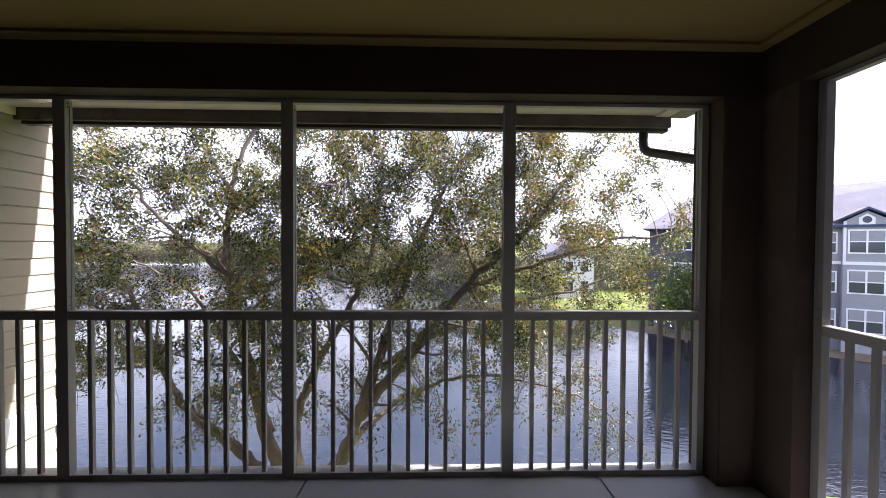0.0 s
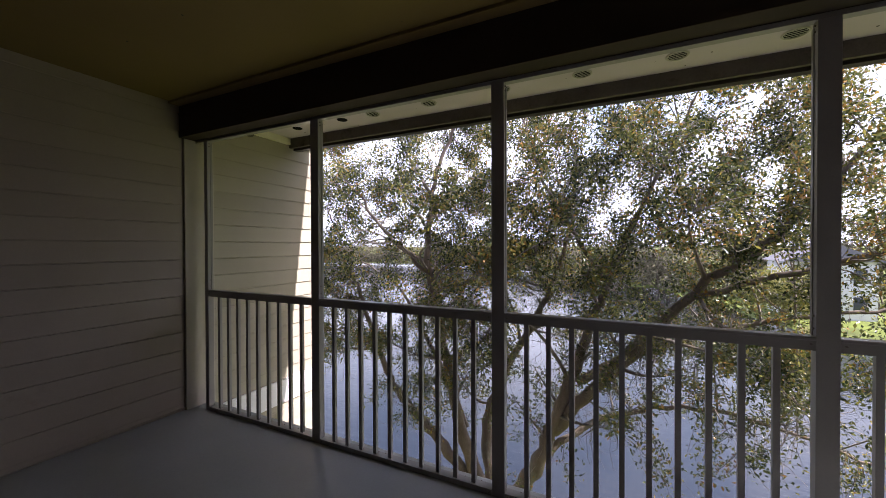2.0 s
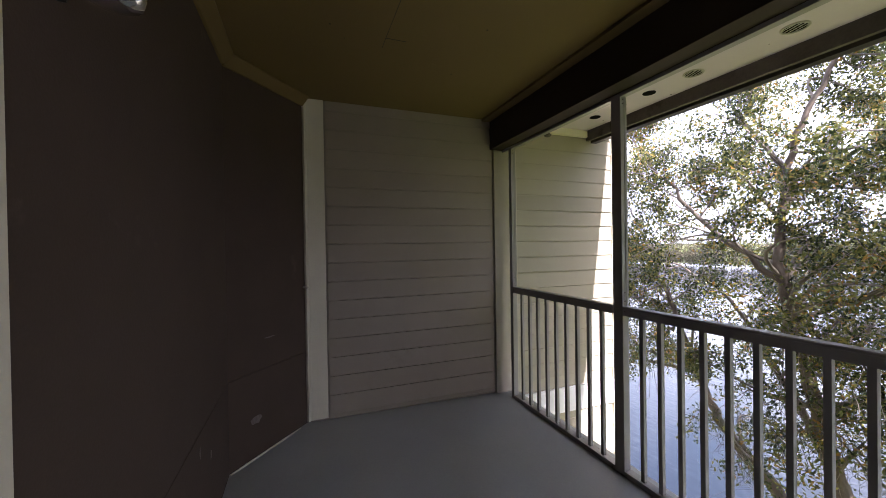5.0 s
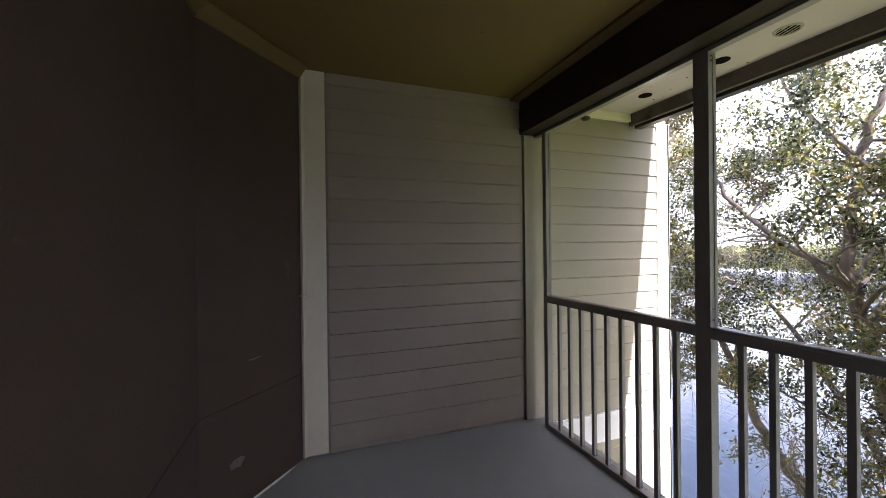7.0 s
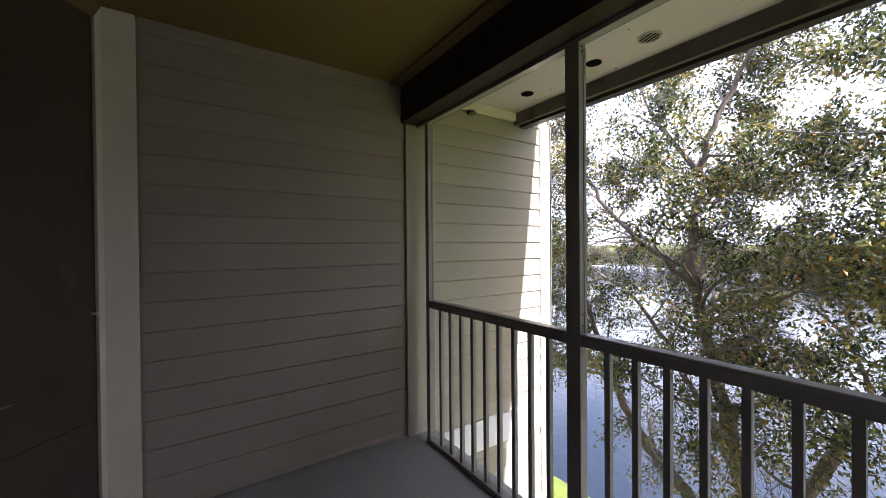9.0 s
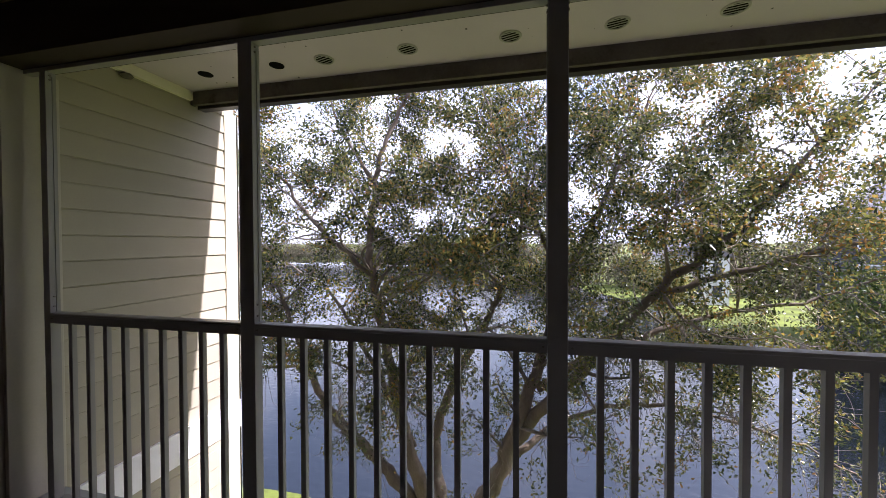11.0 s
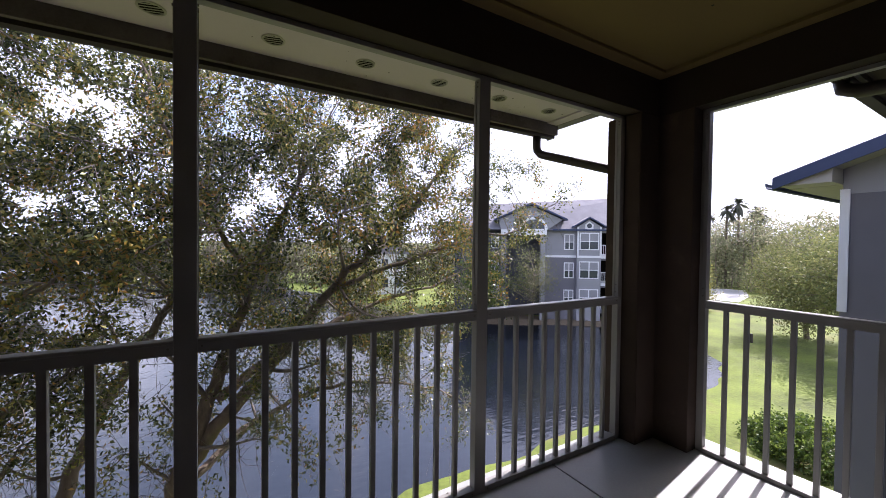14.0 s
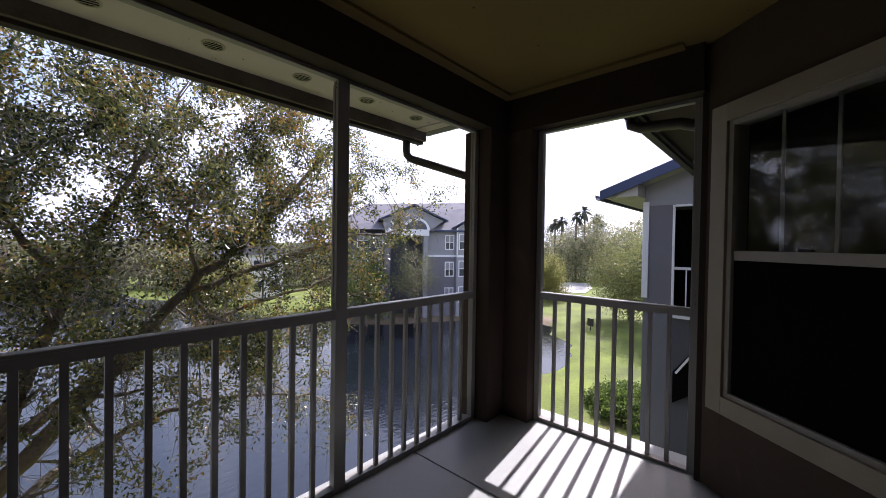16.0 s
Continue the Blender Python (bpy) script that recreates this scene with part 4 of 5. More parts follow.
rng = np.random.default_rng(7)
oak = thing("oak_tree", "large spreading oak with green and yellowing leaves by the lake", "tree", (0, 0, 0))
OAK_TRUNK = [(-4.25, 4.9, -6.7, 0.42), (-4.25, 4.7, -5.4, 0.33), (-4.2, 4.5, -4.2, 0.30), (-4.2, 4.4, -3.5, 0.29)]
OAK_LIMBS = [
    [(-4.25, 4.4, -3.7, 0.19), (-4.87, 4.1, -2.48, 0.15), (-5.45, 4.0, -1.88, 0.13), (-5.93, 4.0, -1.53, 0.12), (-6.32, 4.0, -0.99, 0.10), (-6.98, 4.1, 0.29, 0.07), (-7.55, 4.3, 1.2, 0.045), (-8.2, 4.4, 2.3, 0.02)],
    [(-4.25, 4.4, -3.6, 0.20), (-4.69, 4.1, -2.1, 0.16), (-4.91, 4.0, -1.0, 0.13), (-5.14, 3.9, 0.28, 0.11), (-5.30, 3.8, 1.36, 0.095), (-5.13, 3.8, 2.63, 0.07), (-4.8, 3.9, 3.5, 0.05), (-4.3, 4.0, 4.6, 0.02)],
    [(-4.2, 4.5, -3.5, 0.18), (-4.45, 4.6, -2.1, 0.14), (-4.2, 4.9, -1.1, 0.12), (-3.5, 5.1, 0.28, 0.09), (-3.1, 5.2, 1.3, 0.07), (-2.9, 5.2, 2.6, 0.05), (-3.0, 5.2, 3.9, 0.02)],
    [(-4.2, 4.4, -3.6, 0.23), (-3.5, 4.1, -2.45, 0.19), (-3.05, 4.0, -1.31, 0.16), (-2.6, 4.1, -0.02, 0.12), (-2.06, 4.1, 1.56, 0.08), (-1.55, 4.2, 2.6, 0.05), (-1.1, 4.3, 3.7, 0.02)],
    [(-3.1, 4.05, -1.55, 0.14), (-2.31, 3.9, -0.52, 0.12), (-1.22, 3.7, 0.86, 0.09), (-0.53, 3.6, 1.46, 0.075), (0.36, 3.5, 2.6, 0.045), (0.95, 3.5, 3.3, 0.015)],
    [(-2.75, 4.05, -0.7, 0.10), (-1.91, 4.3, -0.22, 0.085), (-1.02, 4.5, 0.1, 0.07), (0.07, 4.6, 0.45, 0.05), (1.3, 4.6, 0.75, 0.035), (2.5, 4.6, 1.3, 0.015)],
    [(-1.3, 3.75, 0.75, 0.06), (-0.2, 3.6, 1.15, 0.05), (1.0, 3.4, 1.55, 0.035), (2.1, 3.3, 1.75, 0.025), (2.8, 3.3, 2.25, 0.014), (3.5, 3.3, 2.5, 0.006)],
    [(-5.2, 3.85, 0.9, 0.06), (-6.0, 3.6, 1.7, 0.05), (-6.7, 3.4, 2.6, 0.035), (-7.2, 3.3, 3.4, 0.015)],
    [(-4.7, 4.2, -1.9, 0.08), (-5.9, 5.0, -0.6, 0.065), (-7.0, 5.6, 0.4, 0.05), (-8.6, 5.9, 1.2, 0.03), (-9.6, 6.0, 1.9, 0.015)],
    [(-3.3, 4.05, -2.0, 0.09), (-2.4, 4.7, -1.5, 0.07), (-1.2, 5.0, -1.2, 0.055), (0.2, 4.9, -1.3, 0.04), (1.4, 4.7, -1.7, 0.025), (2.2, 4.6, -2.4, 0.012)],
    [(-5.13, 3.8, 2.3, 0.05), (-5.7, 3.9, 3.1, 0.04), (-6.2, 4.0, 4.1, 0.02)],
    [(-2.3, 4.1, 0.9, 0.06), (-2.9, 3.6, 1.9, 0.045), (-3.3, 3.3, 2.9, 0.03), (-3.5, 3.2, 3.8, 0.012)],
]
tp = smooth_path(OAK_TRUNK)
part("trunk", tube(tp[:, :3], list(tp[:, 3] * (1 + 0.06 * np.sin(np.arange(len(tp)) * 2.3))), 14), BARK, oak, smooth=True)
nodes = []
for limb in OAK_LIMBS:
    lp = smooth_path(limb, 6)
    lp[:, 3] *= np.linspace(0.74, 0.5, len(lp))
    lp[1:-1, :3] += rng.normal(size=(len(lp) - 2, 3)) * 0.02
    part("limb", tube(lp[:, :3], list(lp[:, 3]), 10), BARK, oak, smooth=True)
    nodes.append(lp[int(len(lp) * 0.25):])
nodes = np.vstack(nodes)


def crown_points(count):
    """Places inside the uneven crown."""
    out = []
    while len(out) < count:
        p = rng.uniform((-10, 2.1, -3.2), (3.6, 7.0, 5.6))
        e = ((p[0] + 3.4) / 6.6) ** 2 + ((p[1] - 4.3) / 1.9) ** 2 + ((p[2] - 1.3) / 4.1) ** 2
        lump = noise.noise(Vector(p) * 0.75) + 0.5 * noise.noise(Vector(p) * 1.9)
        if e + 0.5 * lump > 1.0 or lump < (-0.14 if p[0] < -5.4 else -0.32 if p[2] > 1.2 else -0.16):
            continue
        if -0.2 < p[2] < 1.4 and rng.random() > (0.52 if p[0] > -3 else 0.66) + 0.6 * lump:
            continue
        if p[2] < -0.4 and rng.random() > (0.30 if p[0] > 0.3 else 0.17) + 0.30 * lump:
            continue
        if p[0] > 0.6 and rng.random() > 0.6:
            continue
        out.append(p)
    return np.array(out)


def nearest(points, pool):
    out = np.empty(len(points), int)
    for i in range(0, len(points), 200):
        d = ((points[i:i + 200, None] - pool[None, :, :3]) ** 2).sum(-1)
        out[i:i + 200] = d.argmin(1)
    return out


tips = crown_points(300)
base_i = nearest(tips - np.array([0, 0, 0.5]), nodes)
r_base = np.minimum(nodes[base_i, 3] * 0.6, 0.042)
sv, sf, sp = twig_array(nodes[base_i, :3], tips, r_base, 0.007, rng, 0.13, 6)
branch_nodes = np.vstack((sp[:, 2:].reshape(-1, 3), nodes[:, :3]))
reach = np.vstack([smooth_path(OAK_LIMBS[i], 9)[-n:, :3] for i, n in ((4, 10), (5, 14), (6, 20), (9, 12))])[::2]
FULL = 2250
k = rng.random((46, 1))
hanging = np.array([(-0.4, 4.7, -0.5)]) * (1 - k) + np.array([(1.5, 4.5, -2.6)]) * k + rng.normal(size=(46, 3)) * np.array([0.4, 0.3, 0.32])
inner = np.array((-2.2, 4.3, 2.2)) + rng.normal(size=(42, 3)) * np.array([0.55, 0.5, 0.5])
clusters = np.vstack((crown_points(FULL), inner, hanging, reach + rng.normal(size=reach.shape) * np.array([0.16, 0.2, 0.17])))
ci = nearest(clusters, branch_nodes)
tv, tf, tpth = twig_array(branch_nodes[ci], clusters, 0.007, 0.0025, rng, 0.15, 3)
bare_a = np.vstack((clusters[rng.integers(0, len(clusters), 900)], branch_nodes[branch_nodes[:, 2] < 0.6][rng.integers(0, (branch_nodes[:, 2] < 0.6).sum(), 2200)]))
bare_b = bare_a + rng.normal(size=bare_a.shape) * 0.27 - np.array([0, 0, 0.08])
bv, bf, _ = twig_array(bare_a, bare_b, 0.0045, 0.0015, rng, 0.28, 4)
part_me = raw_mesh("branchwork", np.vstack((sv, tv, bv)), np.vstack((sf, tf + len(sv), bf + len(sv) + len(tv))), TWIG)
br = piece("branchwork", part_me, oak)
br["kind"] = "stuff"
per = 100
pick = rng.random((len(clusters), per, 1))
anchor = tpth[:, 1][:, None] * (1 - pick) + clusters[:, None] * pick
lc = anchor + rng.normal(size=(len(clusters), per, 3)) * np.array([0.09, 0.09, 0.08])
lc = np.vstack((lc[:FULL].reshape(-1, 3), lc[FULL:, :40].reshape(-1, 3)))
lv, lf = leaf_array(lc, 0.062, 0.029, rng)
crown = piece("crown", raw_mesh("crown", lv, lf, OAK_LEAF), oak)
tagged(crown, "dense small olive and yellow-green leaves", kind="stuff")
# grey moss hanging from the lower boughs
mi = rng.integers(0, len(branch_nodes), 500)
ma = branch_nodes[mi]
ma = ma[ma[:, 2] < 1.2]
moss_v, moss_f, _ = twig_array(np.repeat(ma, 3, 0) + rng.normal(size=(len(ma) * 3, 3)) * 0.05,
                               np.repeat(ma, 3, 0) + rng.normal(size=(len(ma) * 3, 3)) * 0.09 - np.array([0, 0, 0.28]), 0.004, 0.002, rng, 0.2, 3)
MOSS = material("grey_moss", (0.24, 0.235, 0.19), 0.95, 0.2, 5, 60, 0)
moss = piece("moss", raw_mesh("moss", moss_v, moss_f, MOSS), oak)
tagged(moss, "grey hanging moss", kind="stuff")


def small_tree(at, height, spread_, leaf_mat, label, clumps=90, leaves=45, size=0.22, trunk_r=0.14, bare=0.0, seed=1, crown_low=0.25):
    """A tree further off: tapered trunk, limbs, a crown of many leaves with an uneven outline."""
    r = np.random.default_rng(seed)
    t = thing("tree", label, "tree", at, "trees round the lake")
    h = height
    path = [(0, 0, -0.3, trunk_r), (r.normal() * 0.1, r.normal() * 0.1, h * 0.3, trunk_r * 0.8), (r.normal() * 0.25, r.normal() * 0.25, h * 0.62, trunk_r * 0.5), (r.normal() * 0.3, r.normal() * 0.3, h * 0.93, trunk_r * 0.12)]
    p = smooth_path(path)
    part("trunk", tube(p[:, :3], list(p[:, 3]), 8), BARK, t, smooth=True)
    pts = []
    while len(pts) < clumps:
        q = r.uniform(-1, 1, 3)
        rad = np.linalg.norm(q * np.array([1, 1, 1.05]))
        w = q * np.array([spread_, spread_, h * (1 - crown_low) / 2]) + np.array([0, 0, h * (1 + crown_low) / 2])
        if rad + 0.45 * noise.noise(Vector(w) * 0.6 + Vector((seed, 0, 0))) < 0.95:
            pts.append(w)
    pts = np.array(pts)
    pool = p[len(p) // 3:]
    ni = nearest(pts - np.array([0, 0, h * 0.12]), pool)
    v, f, _ = twig_array(pool[ni, :3], pts, trunk_r * 0.28, 0.012, r, 0.1, 4)
    limbs = piece("limbwork", raw_mesh("limbwork", v, f, TWIG), t)
    limbs["kind"] = "stuff"
    c = np.repeat(pts, leaves, 0) + r.normal(size=(clumps * leaves, 3)) * spread_ * 0.16
    v, f = leaf_array(c, size, size * 0.6, r)
    piece("crown", raw_mesh("crown", v, f, leaf_mat), t)["kind"] = "stuff"
    return t


def reed_woods(name, centres, heights, leaf_mat, label, per_tree, size, seed, spread_=1.8):
    """Far woods: many thin trunks and clouds of leaves as one mass."""
    r = np.random.default_rng(seed)
    w = thing(name, label, "woods", kind="stuff")
    C_, H_ = np.asarray(centres, float), np.asarray(heights, float)
    top = C_ + np.stack((r.normal(size=len(C_)) * 0.4, r.normal(size=len(C_)) * 0.4, H_ * 0.9), 1)
    v, f, _ = twig_array(C_, top, np.full(len(C_), 0.14), 0.03, r, 0.03, 4)
    piece("trunkwork", raw_mesh("trunkwork", v, f, TWIG), w)["kind"] = "stuff"
    k = r.random((len(C_), 16, 1)) ** 0.75
    q = C_[:, None] * (1 - k) + top[:, None] * k
    q = q + r.normal(size=q.shape) * np.array([spread_, spread_, 0.6]) * (0.35 + 0.65 * np.sin(np.pi * np.clip(k, 0.1, 0.95)))
    q = np.repeat(q, per_tree // 16, 1)
    q = q + r.normal(size=q.shape) * np.array([0.62, 0.62, 0.5])
    q[..., 2] = np.maximum(q[..., 2], C_[:, None, 2] + 0.1)
    v, f = leaf_array(q.reshape(-1, 3), size, size * 0.6, r)
    piece("foliage", raw_mesh("foliage", v, f, leaf_mat), w)["kind"] = "stuff"


# far shore to the north and west
r2 = np.random.default_rng(3)
line = [(-185, 136), (-45, 124), (-7, 97), (7, 74), (22, 63), (48, 56)]
cs, hs = [], []
for (ax, ay), (bx, by) in zip(line, line[1:]):
    n = int(math.hypot(bx - ax, by - ay) / 1.3)
    for i in range(n):
        q = i / n
        cs.append((ax + (bx - ax) * q + r2.normal() * 1.5, ay + (by - ay) * q + abs(r2.normal()) * 4, -6.3))
        hs.append(r2.uniform(6.0, 11.0) * (1.0 + 0.25 * math.sin(i * 0.7)))
reed_woods("far_woods", cs, hs, FAR_LEAF, "grey-green woods along the far shore", 384, 0.5, 5, 2.2)
cs, hs = [], []
for (ax, ay), (bx, by) in zip(line, line[1:]):
    n = int(math.hypot(bx - ax, by - ay) / 1.1)
    for i in range(n):
        q = i / n
        cs.append((ax + (bx - ax) * q + r2.normal() * 0.5, ay + (by - ay) * q - 1.0 + r2.normal() * 0.5, -6.45))
        hs.append(r2.uniform(4.5, 8.2))
reed_woods("far_brush", cs, hs, FAR_LEAF, "grey-green brush at the far water's edge", 320, 0.46, 8, 1.1)
# woods beyond the lawn to the east
cs, hs = [], []
for i in range(190):
    a = r2.uniform(0, 1)
    d = r2.uniform(79, 108)
    ang = math.radians(4 + 34 * a)
    cs.append((d * math.cos(ang), d * math.sin(ang), -6.3))
    hs.append(r2.uniform(9.5, 15.0) + (2.5 if i % 9 == 0 else 0))
reed_woods("far_woods", cs, hs, WOOD_LEAF, "thin late-winter woods beyond the lawn", 448, 0.5, 6)
small_tree((40.0, 9.8, -6.35), 9.6, 3.7, PALE_LEAF, "pale olive spring tree at the lawn's edge", 190, 150, 0.17, 0.2, seed=11, crown_low=0.05)
# added mostly behind the wing, placed so its shadow darkens the lawn
small_tree((34.5, 5.2, -6.35), 9.0, 3.6, PALE_LEAF, "broad tree added to cast shade on the lawn", 170, 95, 0.2, 0.2, seed=21, crown_low=0.3)
small_tree((46.5, 22.8, -6.35), 6.0, 2.8, BRIGHT_LEAF, "low yellow-green bush by the water", 130, 120, 0.18, 0.14, seed=13, crown_low=0.0)
small_tree((22.0, 24.0, -6.35), 7.8, 2.3, PALE_LEAF, "thin sparse tree beside the far building", 120, 26, 0.15, 0.09, seed=14, crown_low=0.25)
small_tree((19.0, 27.5, -6.35), 6.8, 2.4, HEDGE_LEAF, "round green tree beside the far building", 90, 50, 0.26, 0.12, seed=15, crown_low=0.1)
small_tree((12.5, 46.0, -6.35), 5.5, 3.0, BRIGHT_LEAF, "yellow-green tree on the far shore", 90, 50, 0.34, 0.14, seed=16, crown_low=0.1)


def palm(at, height, seed):
    r = random.Random(seed)
    p = thing("palm_tree", "tall cabbage palm with a ragged round head", "palm", at, "palms")
    lean = r.uniform(-0.4, 0.4)
    pts = [(lean * q * q, 0.2 * q, height * q) for q in (0, 0.3, 0.6, 0.85, 1.0)]
    part("trunk", tube(pts, [0.24, 0.2, 0.18, 0.17, 0.15], 8), BARK, p, smooth=True)
    top = Vector(pts[-1])
    for i in range(44):
        a, e = r.uniform(0, 6.283), r.uniform(-0.9, 1.4)
        d = Vector((math.cos(a) * math.cos(e), math.sin(a) * math.cos(e), math.sin(e)))
        side = d.cross(Vector((0, 0, 1))).normalized()
        bm = bmesh.new()
        ln = r.uniform(1.6, 2.3)
        prev = None
        for k in range(5):
            q = k / 4
            c = top + d * ln * q - Vector((0, 0, 0.5 * q * q * ln))
            w = (0.04, 0.16, 0.28, 0.24, 0.03)[k]
            ring = [bm.verts.new(c + side * w), bm.verts.new(c + Vector((0, 0, -0.10 * w))), bm.verts.new(c - side * w)]
            if prev:
                bm.faces.new((prev[0], prev[1], ring[1], ring[0]))
                bm.faces.new((prev[1], prev[2], ring[2], ring[1]))
            prev = ring
        part("frond", bm, PALM_LEAF, p)


palm((77.6, 34.6, -6.3), 13.4, 1)
palm((78.9, 32.0, -6.3), 14.4, 2)
palm((80, 30.4, -6.3), 15.6, 3)
palm((78.4, 36.6, -6.3), 13.0, 4)
palm((82.5, 28.6, -6.3), 14.2, 5)

# clipped hedge below, beside the other wing
hr = np.random.default_rng(9)
hedge = thing("hedge", "bright green leafy shrub on the lawn", "hedge", (16.6, 3.1, -6.35))
hp = hr.normal(size=(260, 3))
hp /= np.linalg.norm(hp, axis=1, keepdims=True)
hp = hp * np.array([2.1, 2.1, 1.0]) * hr.uniform(0.75, 1.05, (260, 1))
hp[:, 2] = np.abs(hp[:, 2])
v, f = leaf_array(np.repeat(hp, 55, 0) + hr.normal(size=(260 * 55, 3)) * 0.13, 0.13, 0.075, hr)
piece("foliage", raw_mesh("foliage", v, f, HEDGE_LEAF), hedge)["kind"] = "stuff"
v, f, _ = twig_array(np.zeros((60, 3)), hp[:60] * 0.9, 0.02, 0.006, hr, 0.1, 3)
piece("stemwork", raw_mesh("stemwork", v, f, TWIG), hedge)["kind"] = "stuff"

sign = thing("lawn_sign", "small dark sign on a post in the lawn", "sign", (32.2, 11.0, -6.35), turn=-20)
part("post", tube([(0, 0, -0.2), (0, 0, 0.9)], 0.05, 8), GUTTER, sign)
part("board", box(-0.05, 0.05, -0.32, 0.32, 0.4, 1.1, 0.01), GUTTER, sign)

# ---- building across the water ----
ang = math.degrees(math.atan2(-0.57, 0.82))
far = thing("apartment_building", "three-storey grey apartment building with gables and white trim", "building", (29.5, 23.4, 0), turn=ang)
# local x runs along the facade, local -y comes towards the lake


def far_part(name, x0, x1, y0, y1, z0, z1, mt, label="", bevel=0.0):
    return part(name, box(x0, x1, y0, y1, z0, z1, bevel), mt, far, label)


UPPER, LOWER = LIGHT_WALL, GREY_WALL
for x0, x1 in ((-4.7, 0.8), (2.9, 3.25), (5.3, 5.7), (7.8, 8.1)):
    far_part("wall", x0, x1, 0, 0.3, -6.5, 0.2, LOWER)
    far_part("wall", x0, x1, 0, 0.3, 0.2, 2.85, UPPER)
far_part("wall", -4.7, -4.4, 0.3, 9, -6.5, 2.85, LOWER)
far_part("wall", 7.85, 8.1, 0.3, 9, -6.5, 2.85, LOWER)
far_part("wall", -14, 8.1, 9, 9.3, -6.5, 2.85, LOWER)
# black wall behind the balconies, coloured so for their shade
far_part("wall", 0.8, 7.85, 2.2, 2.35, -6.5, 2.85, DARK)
for z in (-5.6, -2.8, 0.0):
    far_part("balcony_floor", 0.8, 7.8, -0.12, 2.2, z - 0.0, z + 0.34, WHITE if z > -4 else LOWER, "white balcony edge")
    for x0, x1 in ((0.85, 2.88), (3.27, 5.28), (5.72, 7.78)):
        far_part("top_rail", x0, x1, -0.06, 0.0, z + 1.32, z + 1.40, WHITE)
        far_part("bottom_rail", x0, x1, -0.06, 0.0, z + 0.40, z + 0.46, WHITE)
        n = int((x1 - x0) / 0.17)
        for i in range(1, n):
            x = x0 + (x1 - x0) * i / n
            far_part("baluster", x - 0.02, x + 0.02, -0.05, -0.01, z + 0.46, z + 1.32, WHITE)
        far_part("screen_post", (x0 + x1) / 2 - 0.04, (x0 + x1) / 2 + 0.04, -0.04, 0.02, z + 0.4, z + 2.6, WHITE)
    far_part("lintel", 0.8, 7.8, 0.0, 0.3, z + 2.6, z + 2.8, UPPER if z > -1 else LOWER)
far_part("belt", -4.72, 0.82, -0.05, 0.0, 0.05, 0.28, WHITE, "white belt course")
far_part("bay", -1.5, 0.85, -0.45, 0.0, -6.5, 3.2, LIGHT_WALL, "projecting bay")
far_part("bay_trim", -1.52, -1.36, -0.48, -0.45, 0.2, 3.2, WHITE)
far_part("bay_trim", 0.71, 0.87, -0.48, -0.45, 0.2, 3.2, WHITE)
far_part("bay_belt", -1.53, 0.88, -0.50, -0.45, 0.05, 0.28, WHITE)
m_xz = Matrix(((1, 0, 0, 0), (0, 0, -1, 0), (0, 1, 0, 0), (0, 0, 0, 1)))


def far_prism(name, outline, y, depth, mt, label=""):
    """An outline in x and z, from y towards the lake by depth."""
    m = m_xz.copy()
    m.translation = (0, y, 0)
    return part(name, prism(outline, m, depth), mt, far, label)


far_prism("dormer_gable", [(-1.5, 3.2), (0.85, 3.2), (-0.33, 3.95)], 0.0, 0.45, LIGHT_WALL)
far_prism("dormer_roof", [(-2.0, 3.12), (-0.33, 4.05), (1.32, 3.12), (1.32, 3.24), (-0.33, 4.18), (-2.0, 3.24)], 2.6, 3.3, BLUE_FASCIA, "blue-edged dormer roof")
far_prism("dormer_shingles", [(-1.95, 3.25), (-0.33, 4.19), (1.27, 3.25), (1.27, 3.29), (-0.33, 4.23), (-1.95, 3.29)], 2.6, 3.2, SHINGLE)
far_prism("round_surround", [(-0.75, 2.95), (0.05, 2.95), (0.05, 3.45), (-0.35, 3.75), (-0.75, 3.45)], -0.45, 0.03, WHITE)
far_prism("round_window", [(-0.35 + 0.24 * math.cos(a), 3.3 + 0.24 * math.sin(a)) for a in [k * math.pi / 8 for k in range(16)]], -0.481, 0.02, FAR_GLASS)


def far_window(x0, x1, z0, z1, y, rows=2):
    w = part("window", box(x0 - 0.10, x1 + 0.10, y - 0.06, y, z0 - 0.10, z1 + 0.10), WHITE, far, "white-framed window")
    part("pane", box(x0, x1, y - 0.065, y - 0.061, z0, z1), FAR_GLASS, w)
    part("mullion", box((x0 + x1) / 2 - 0.05, (x0 + x1) / 2 + 0.05, y - 0.085, y - 0.066, z0, z1), WHITE, w)
    part("mullion", box(x0, x1, y - 0.084, y - 0.066, (z0 + z1) / 2 - 0.035, (z0 + z1) / 2 + 0.035), WHITE, w)
    part("blind", box(x0 + 0.02, x1 - 0.02, y - 0.0655, y - 0.0652, (z0 + z1) / 2, z1), LIGHT_WALL, w)


for zb in (0.95, -1.95, -4.75):
    far_window(-1.18, 0.52, zb, zb + 1.55, -0.45)
    far_window(-2.6, -1.8, zb - 0.02, zb + 1.4, 0.0)
# wing with the arch and the stairwell
# dark grey here stands for shade deep in the stairwell
far_part("entry_wall", -9.2, -4.72, 2.0, 2.3, -6.5, 2.4, GREY_DARK)
far_part("entry_pier", -5.15, -4.7, -0.6, 0.0, -6.5, 2.4, LIGHT_WALL)
far_part("entry_pier", -9.2, -8.6, -0.6, 2.0, -6.5, 2.4, LOWER)
far_part("entry_band", -9.2, -4.6, -0.75, -0.5, 2.3, 2.85, WHITE, "white band over the stairwell")
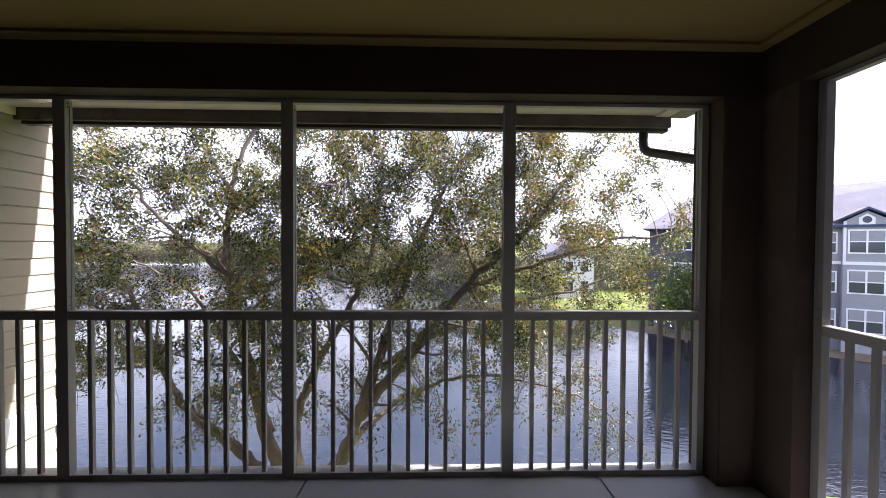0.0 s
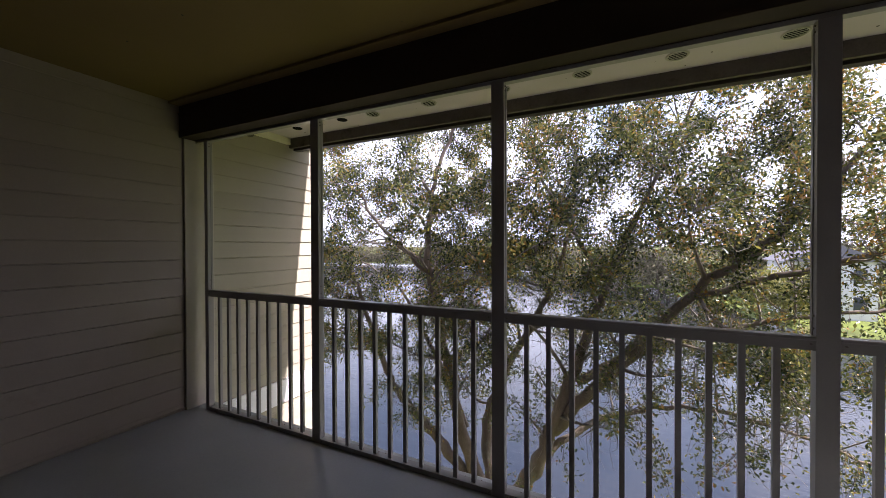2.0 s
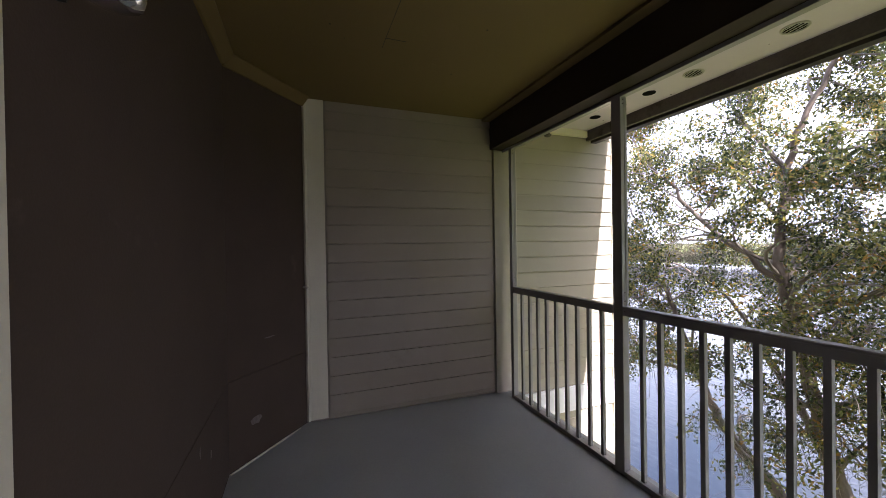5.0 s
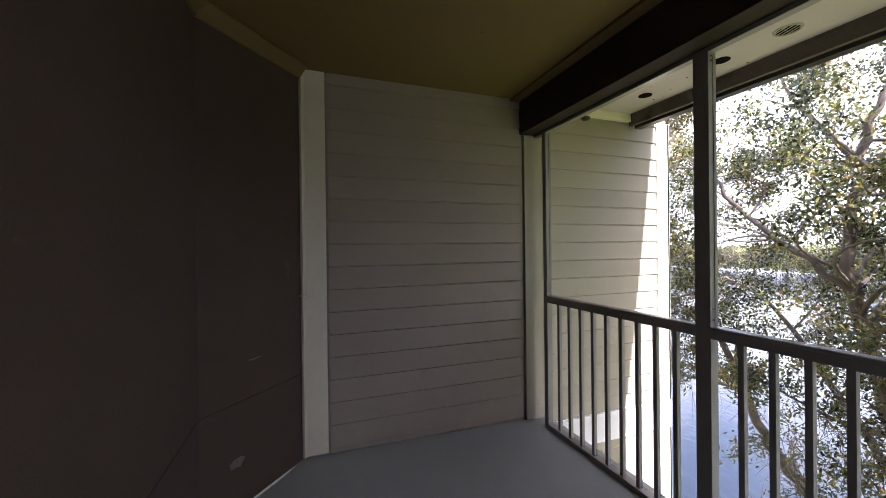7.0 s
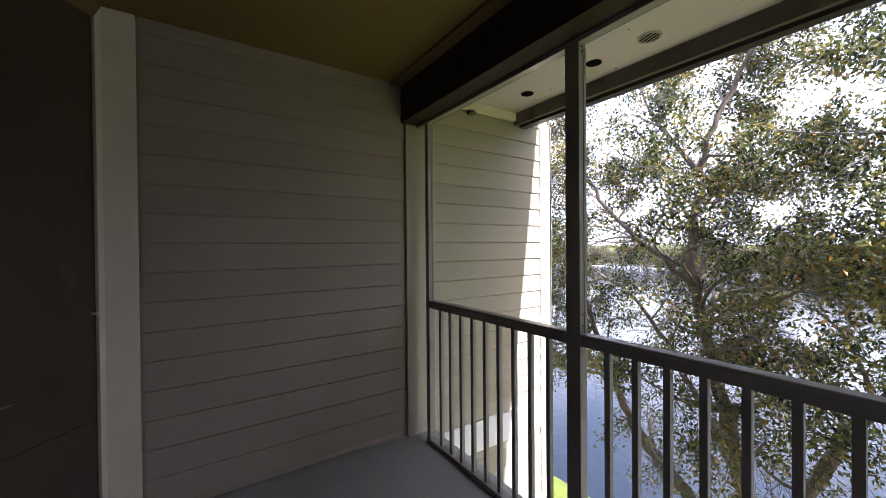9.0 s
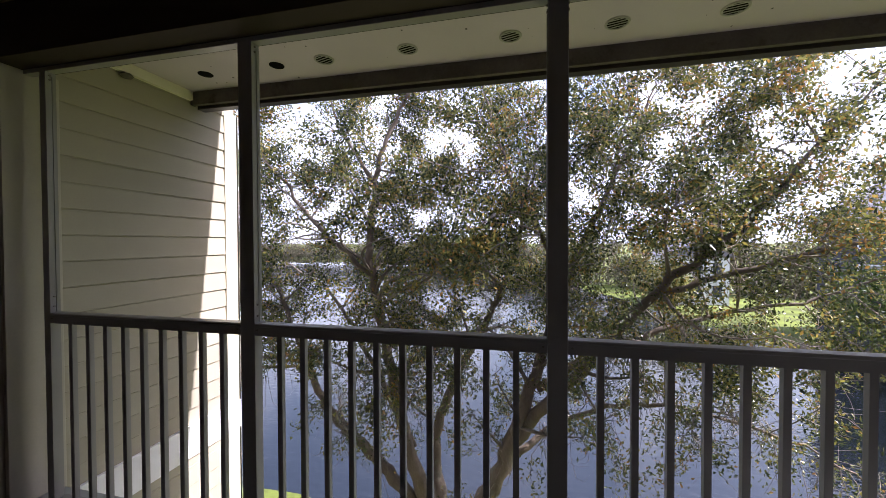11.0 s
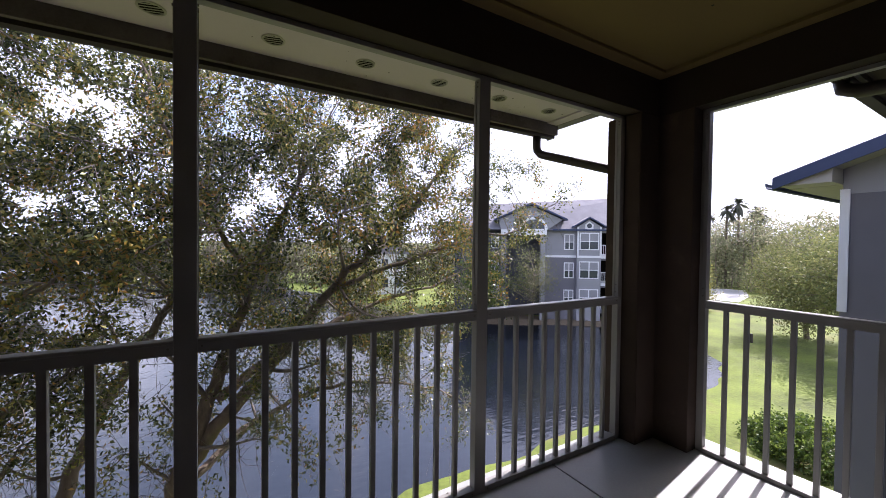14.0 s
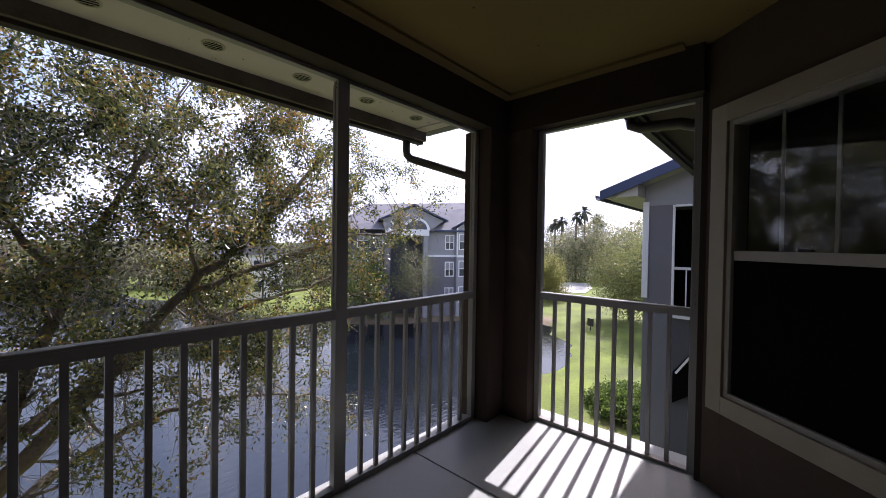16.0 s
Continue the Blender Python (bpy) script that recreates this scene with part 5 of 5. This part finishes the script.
far_prism("entry_gable", [(-9.2, 2.85), (-4.5, 2.85), (-3.0, 3.9), (-6.2, 5.3), (-9.4, 3.9), (-9.2, 2.85)][:-1], 0.3, 0.9, LIGHT_WALL, "pale grey front gable")
arch_o = [(-5.92 + 1.42 * math.cos(a), 2.85 + 1.3 * math.sin(a)) for a in [k * math.pi / 12 for k in range(13)]]
far_prism("arch_surround", arch_o, -0.6, 0.06, WHITE, "white arched surround")
far_prism("arch_window", [(-5.92 + 1.12 * math.cos(a), 2.95 + 0.95 * math.sin(a)) for a in [k * math.pi / 12 for k in range(13)]], -0.661, 0.02, FAR_GLASS)
far_prism("gable_roof", [(-9.9, 3.75), (-6.2, 5.38), (-2.6, 3.80), (-2.6, 3.95), (-6.2, 5.55), (-9.9, 3.9)], 7.0, 8.0, BLUE_FASCIA, "blue-edged gable roof")
far_prism("gable_shingles", [(-9.8, 3.93), (-6.2, 5.56), (-2.7, 3.96), (-2.7, 4.0), (-6.2, 5.62), (-9.8, 3.98)], 7.0, 7.9, SHINGLE)
far_part("side_wall", -14, -9.2, 1.0, 1.3, -6.5, 2.85, GREY_DARK)
for zb in (-1.7, -4.5, 1.0):
    far_window(-10.0, -9.35, zb, zb + 1.4, 1.0)
    far_window(-11.9, -10.7, zb, zb + 1.4, 1.0)
# main roof
bm = bmesh.new()
for quad in (((-14.5, -0.6, 2.85), (8.5, -0.6, 2.85), (5.6, 4.5, 6.75), (-11, 4.5, 5.9)), ((8.5, 9.8, 2.85), (-14.5, 9.8, 2.85), (-11, 4.5, 5.9), (5.6, 4.5, 6.75)),
             ((8.5, -0.6, 2.85), (8.5, 9.8, 2.85), (5.6, 4.5, 6.75)), ((-14.5, 9.8, 2.85), (-14.5, -0.6, 2.85), (-11, 4.5, 5.9)),
             ((-14.5, 9.8, 2.8), (8.5, 9.8, 2.8), (8.5, -0.6, 2.8), (-14.5, -0.6, 2.8))):
    bm.faces.new([bm.verts.new(c) for c in quad])
part("roof", bm, SHINGLE, far, "grey shingle roof")
far_prism("roof_gable", [(5.0, 5.0), (7.7, 4.7), (5.75, 6.62)], 4.4, 1.4, WHITE, "small white gable at the roof's end")
far_part("eave_board", -4.0, 8.5, -0.64, -0.6, 2.78, 2.95, BLUE_FASCIA)

# pale house further along the shore
house = thing("house", "pale distant house among trees on the far shore", "house", (17.5, 50, -6.35))
part("wall", box(-3.5, 3.5, 0, 6, 0, 6.0), WHITE, house)
part("roof", prism([(-4, 6.0), (4, 6.0), (0, 8.0)], Matrix(((1, 0, 0, 0), (0, 0, -1, 6.5), (0, 1, 0, 0), (0, 0, 0, 1))), 7.0), SHINGLE, house)
for x in (-2.2, 0.0, 2.2):
    for z in (1.0, 3.8):
        part("window", box(x - 0.5, x + 0.5, -0.05, 0.0, z, z + 1.4), FAR_GLASS, house)
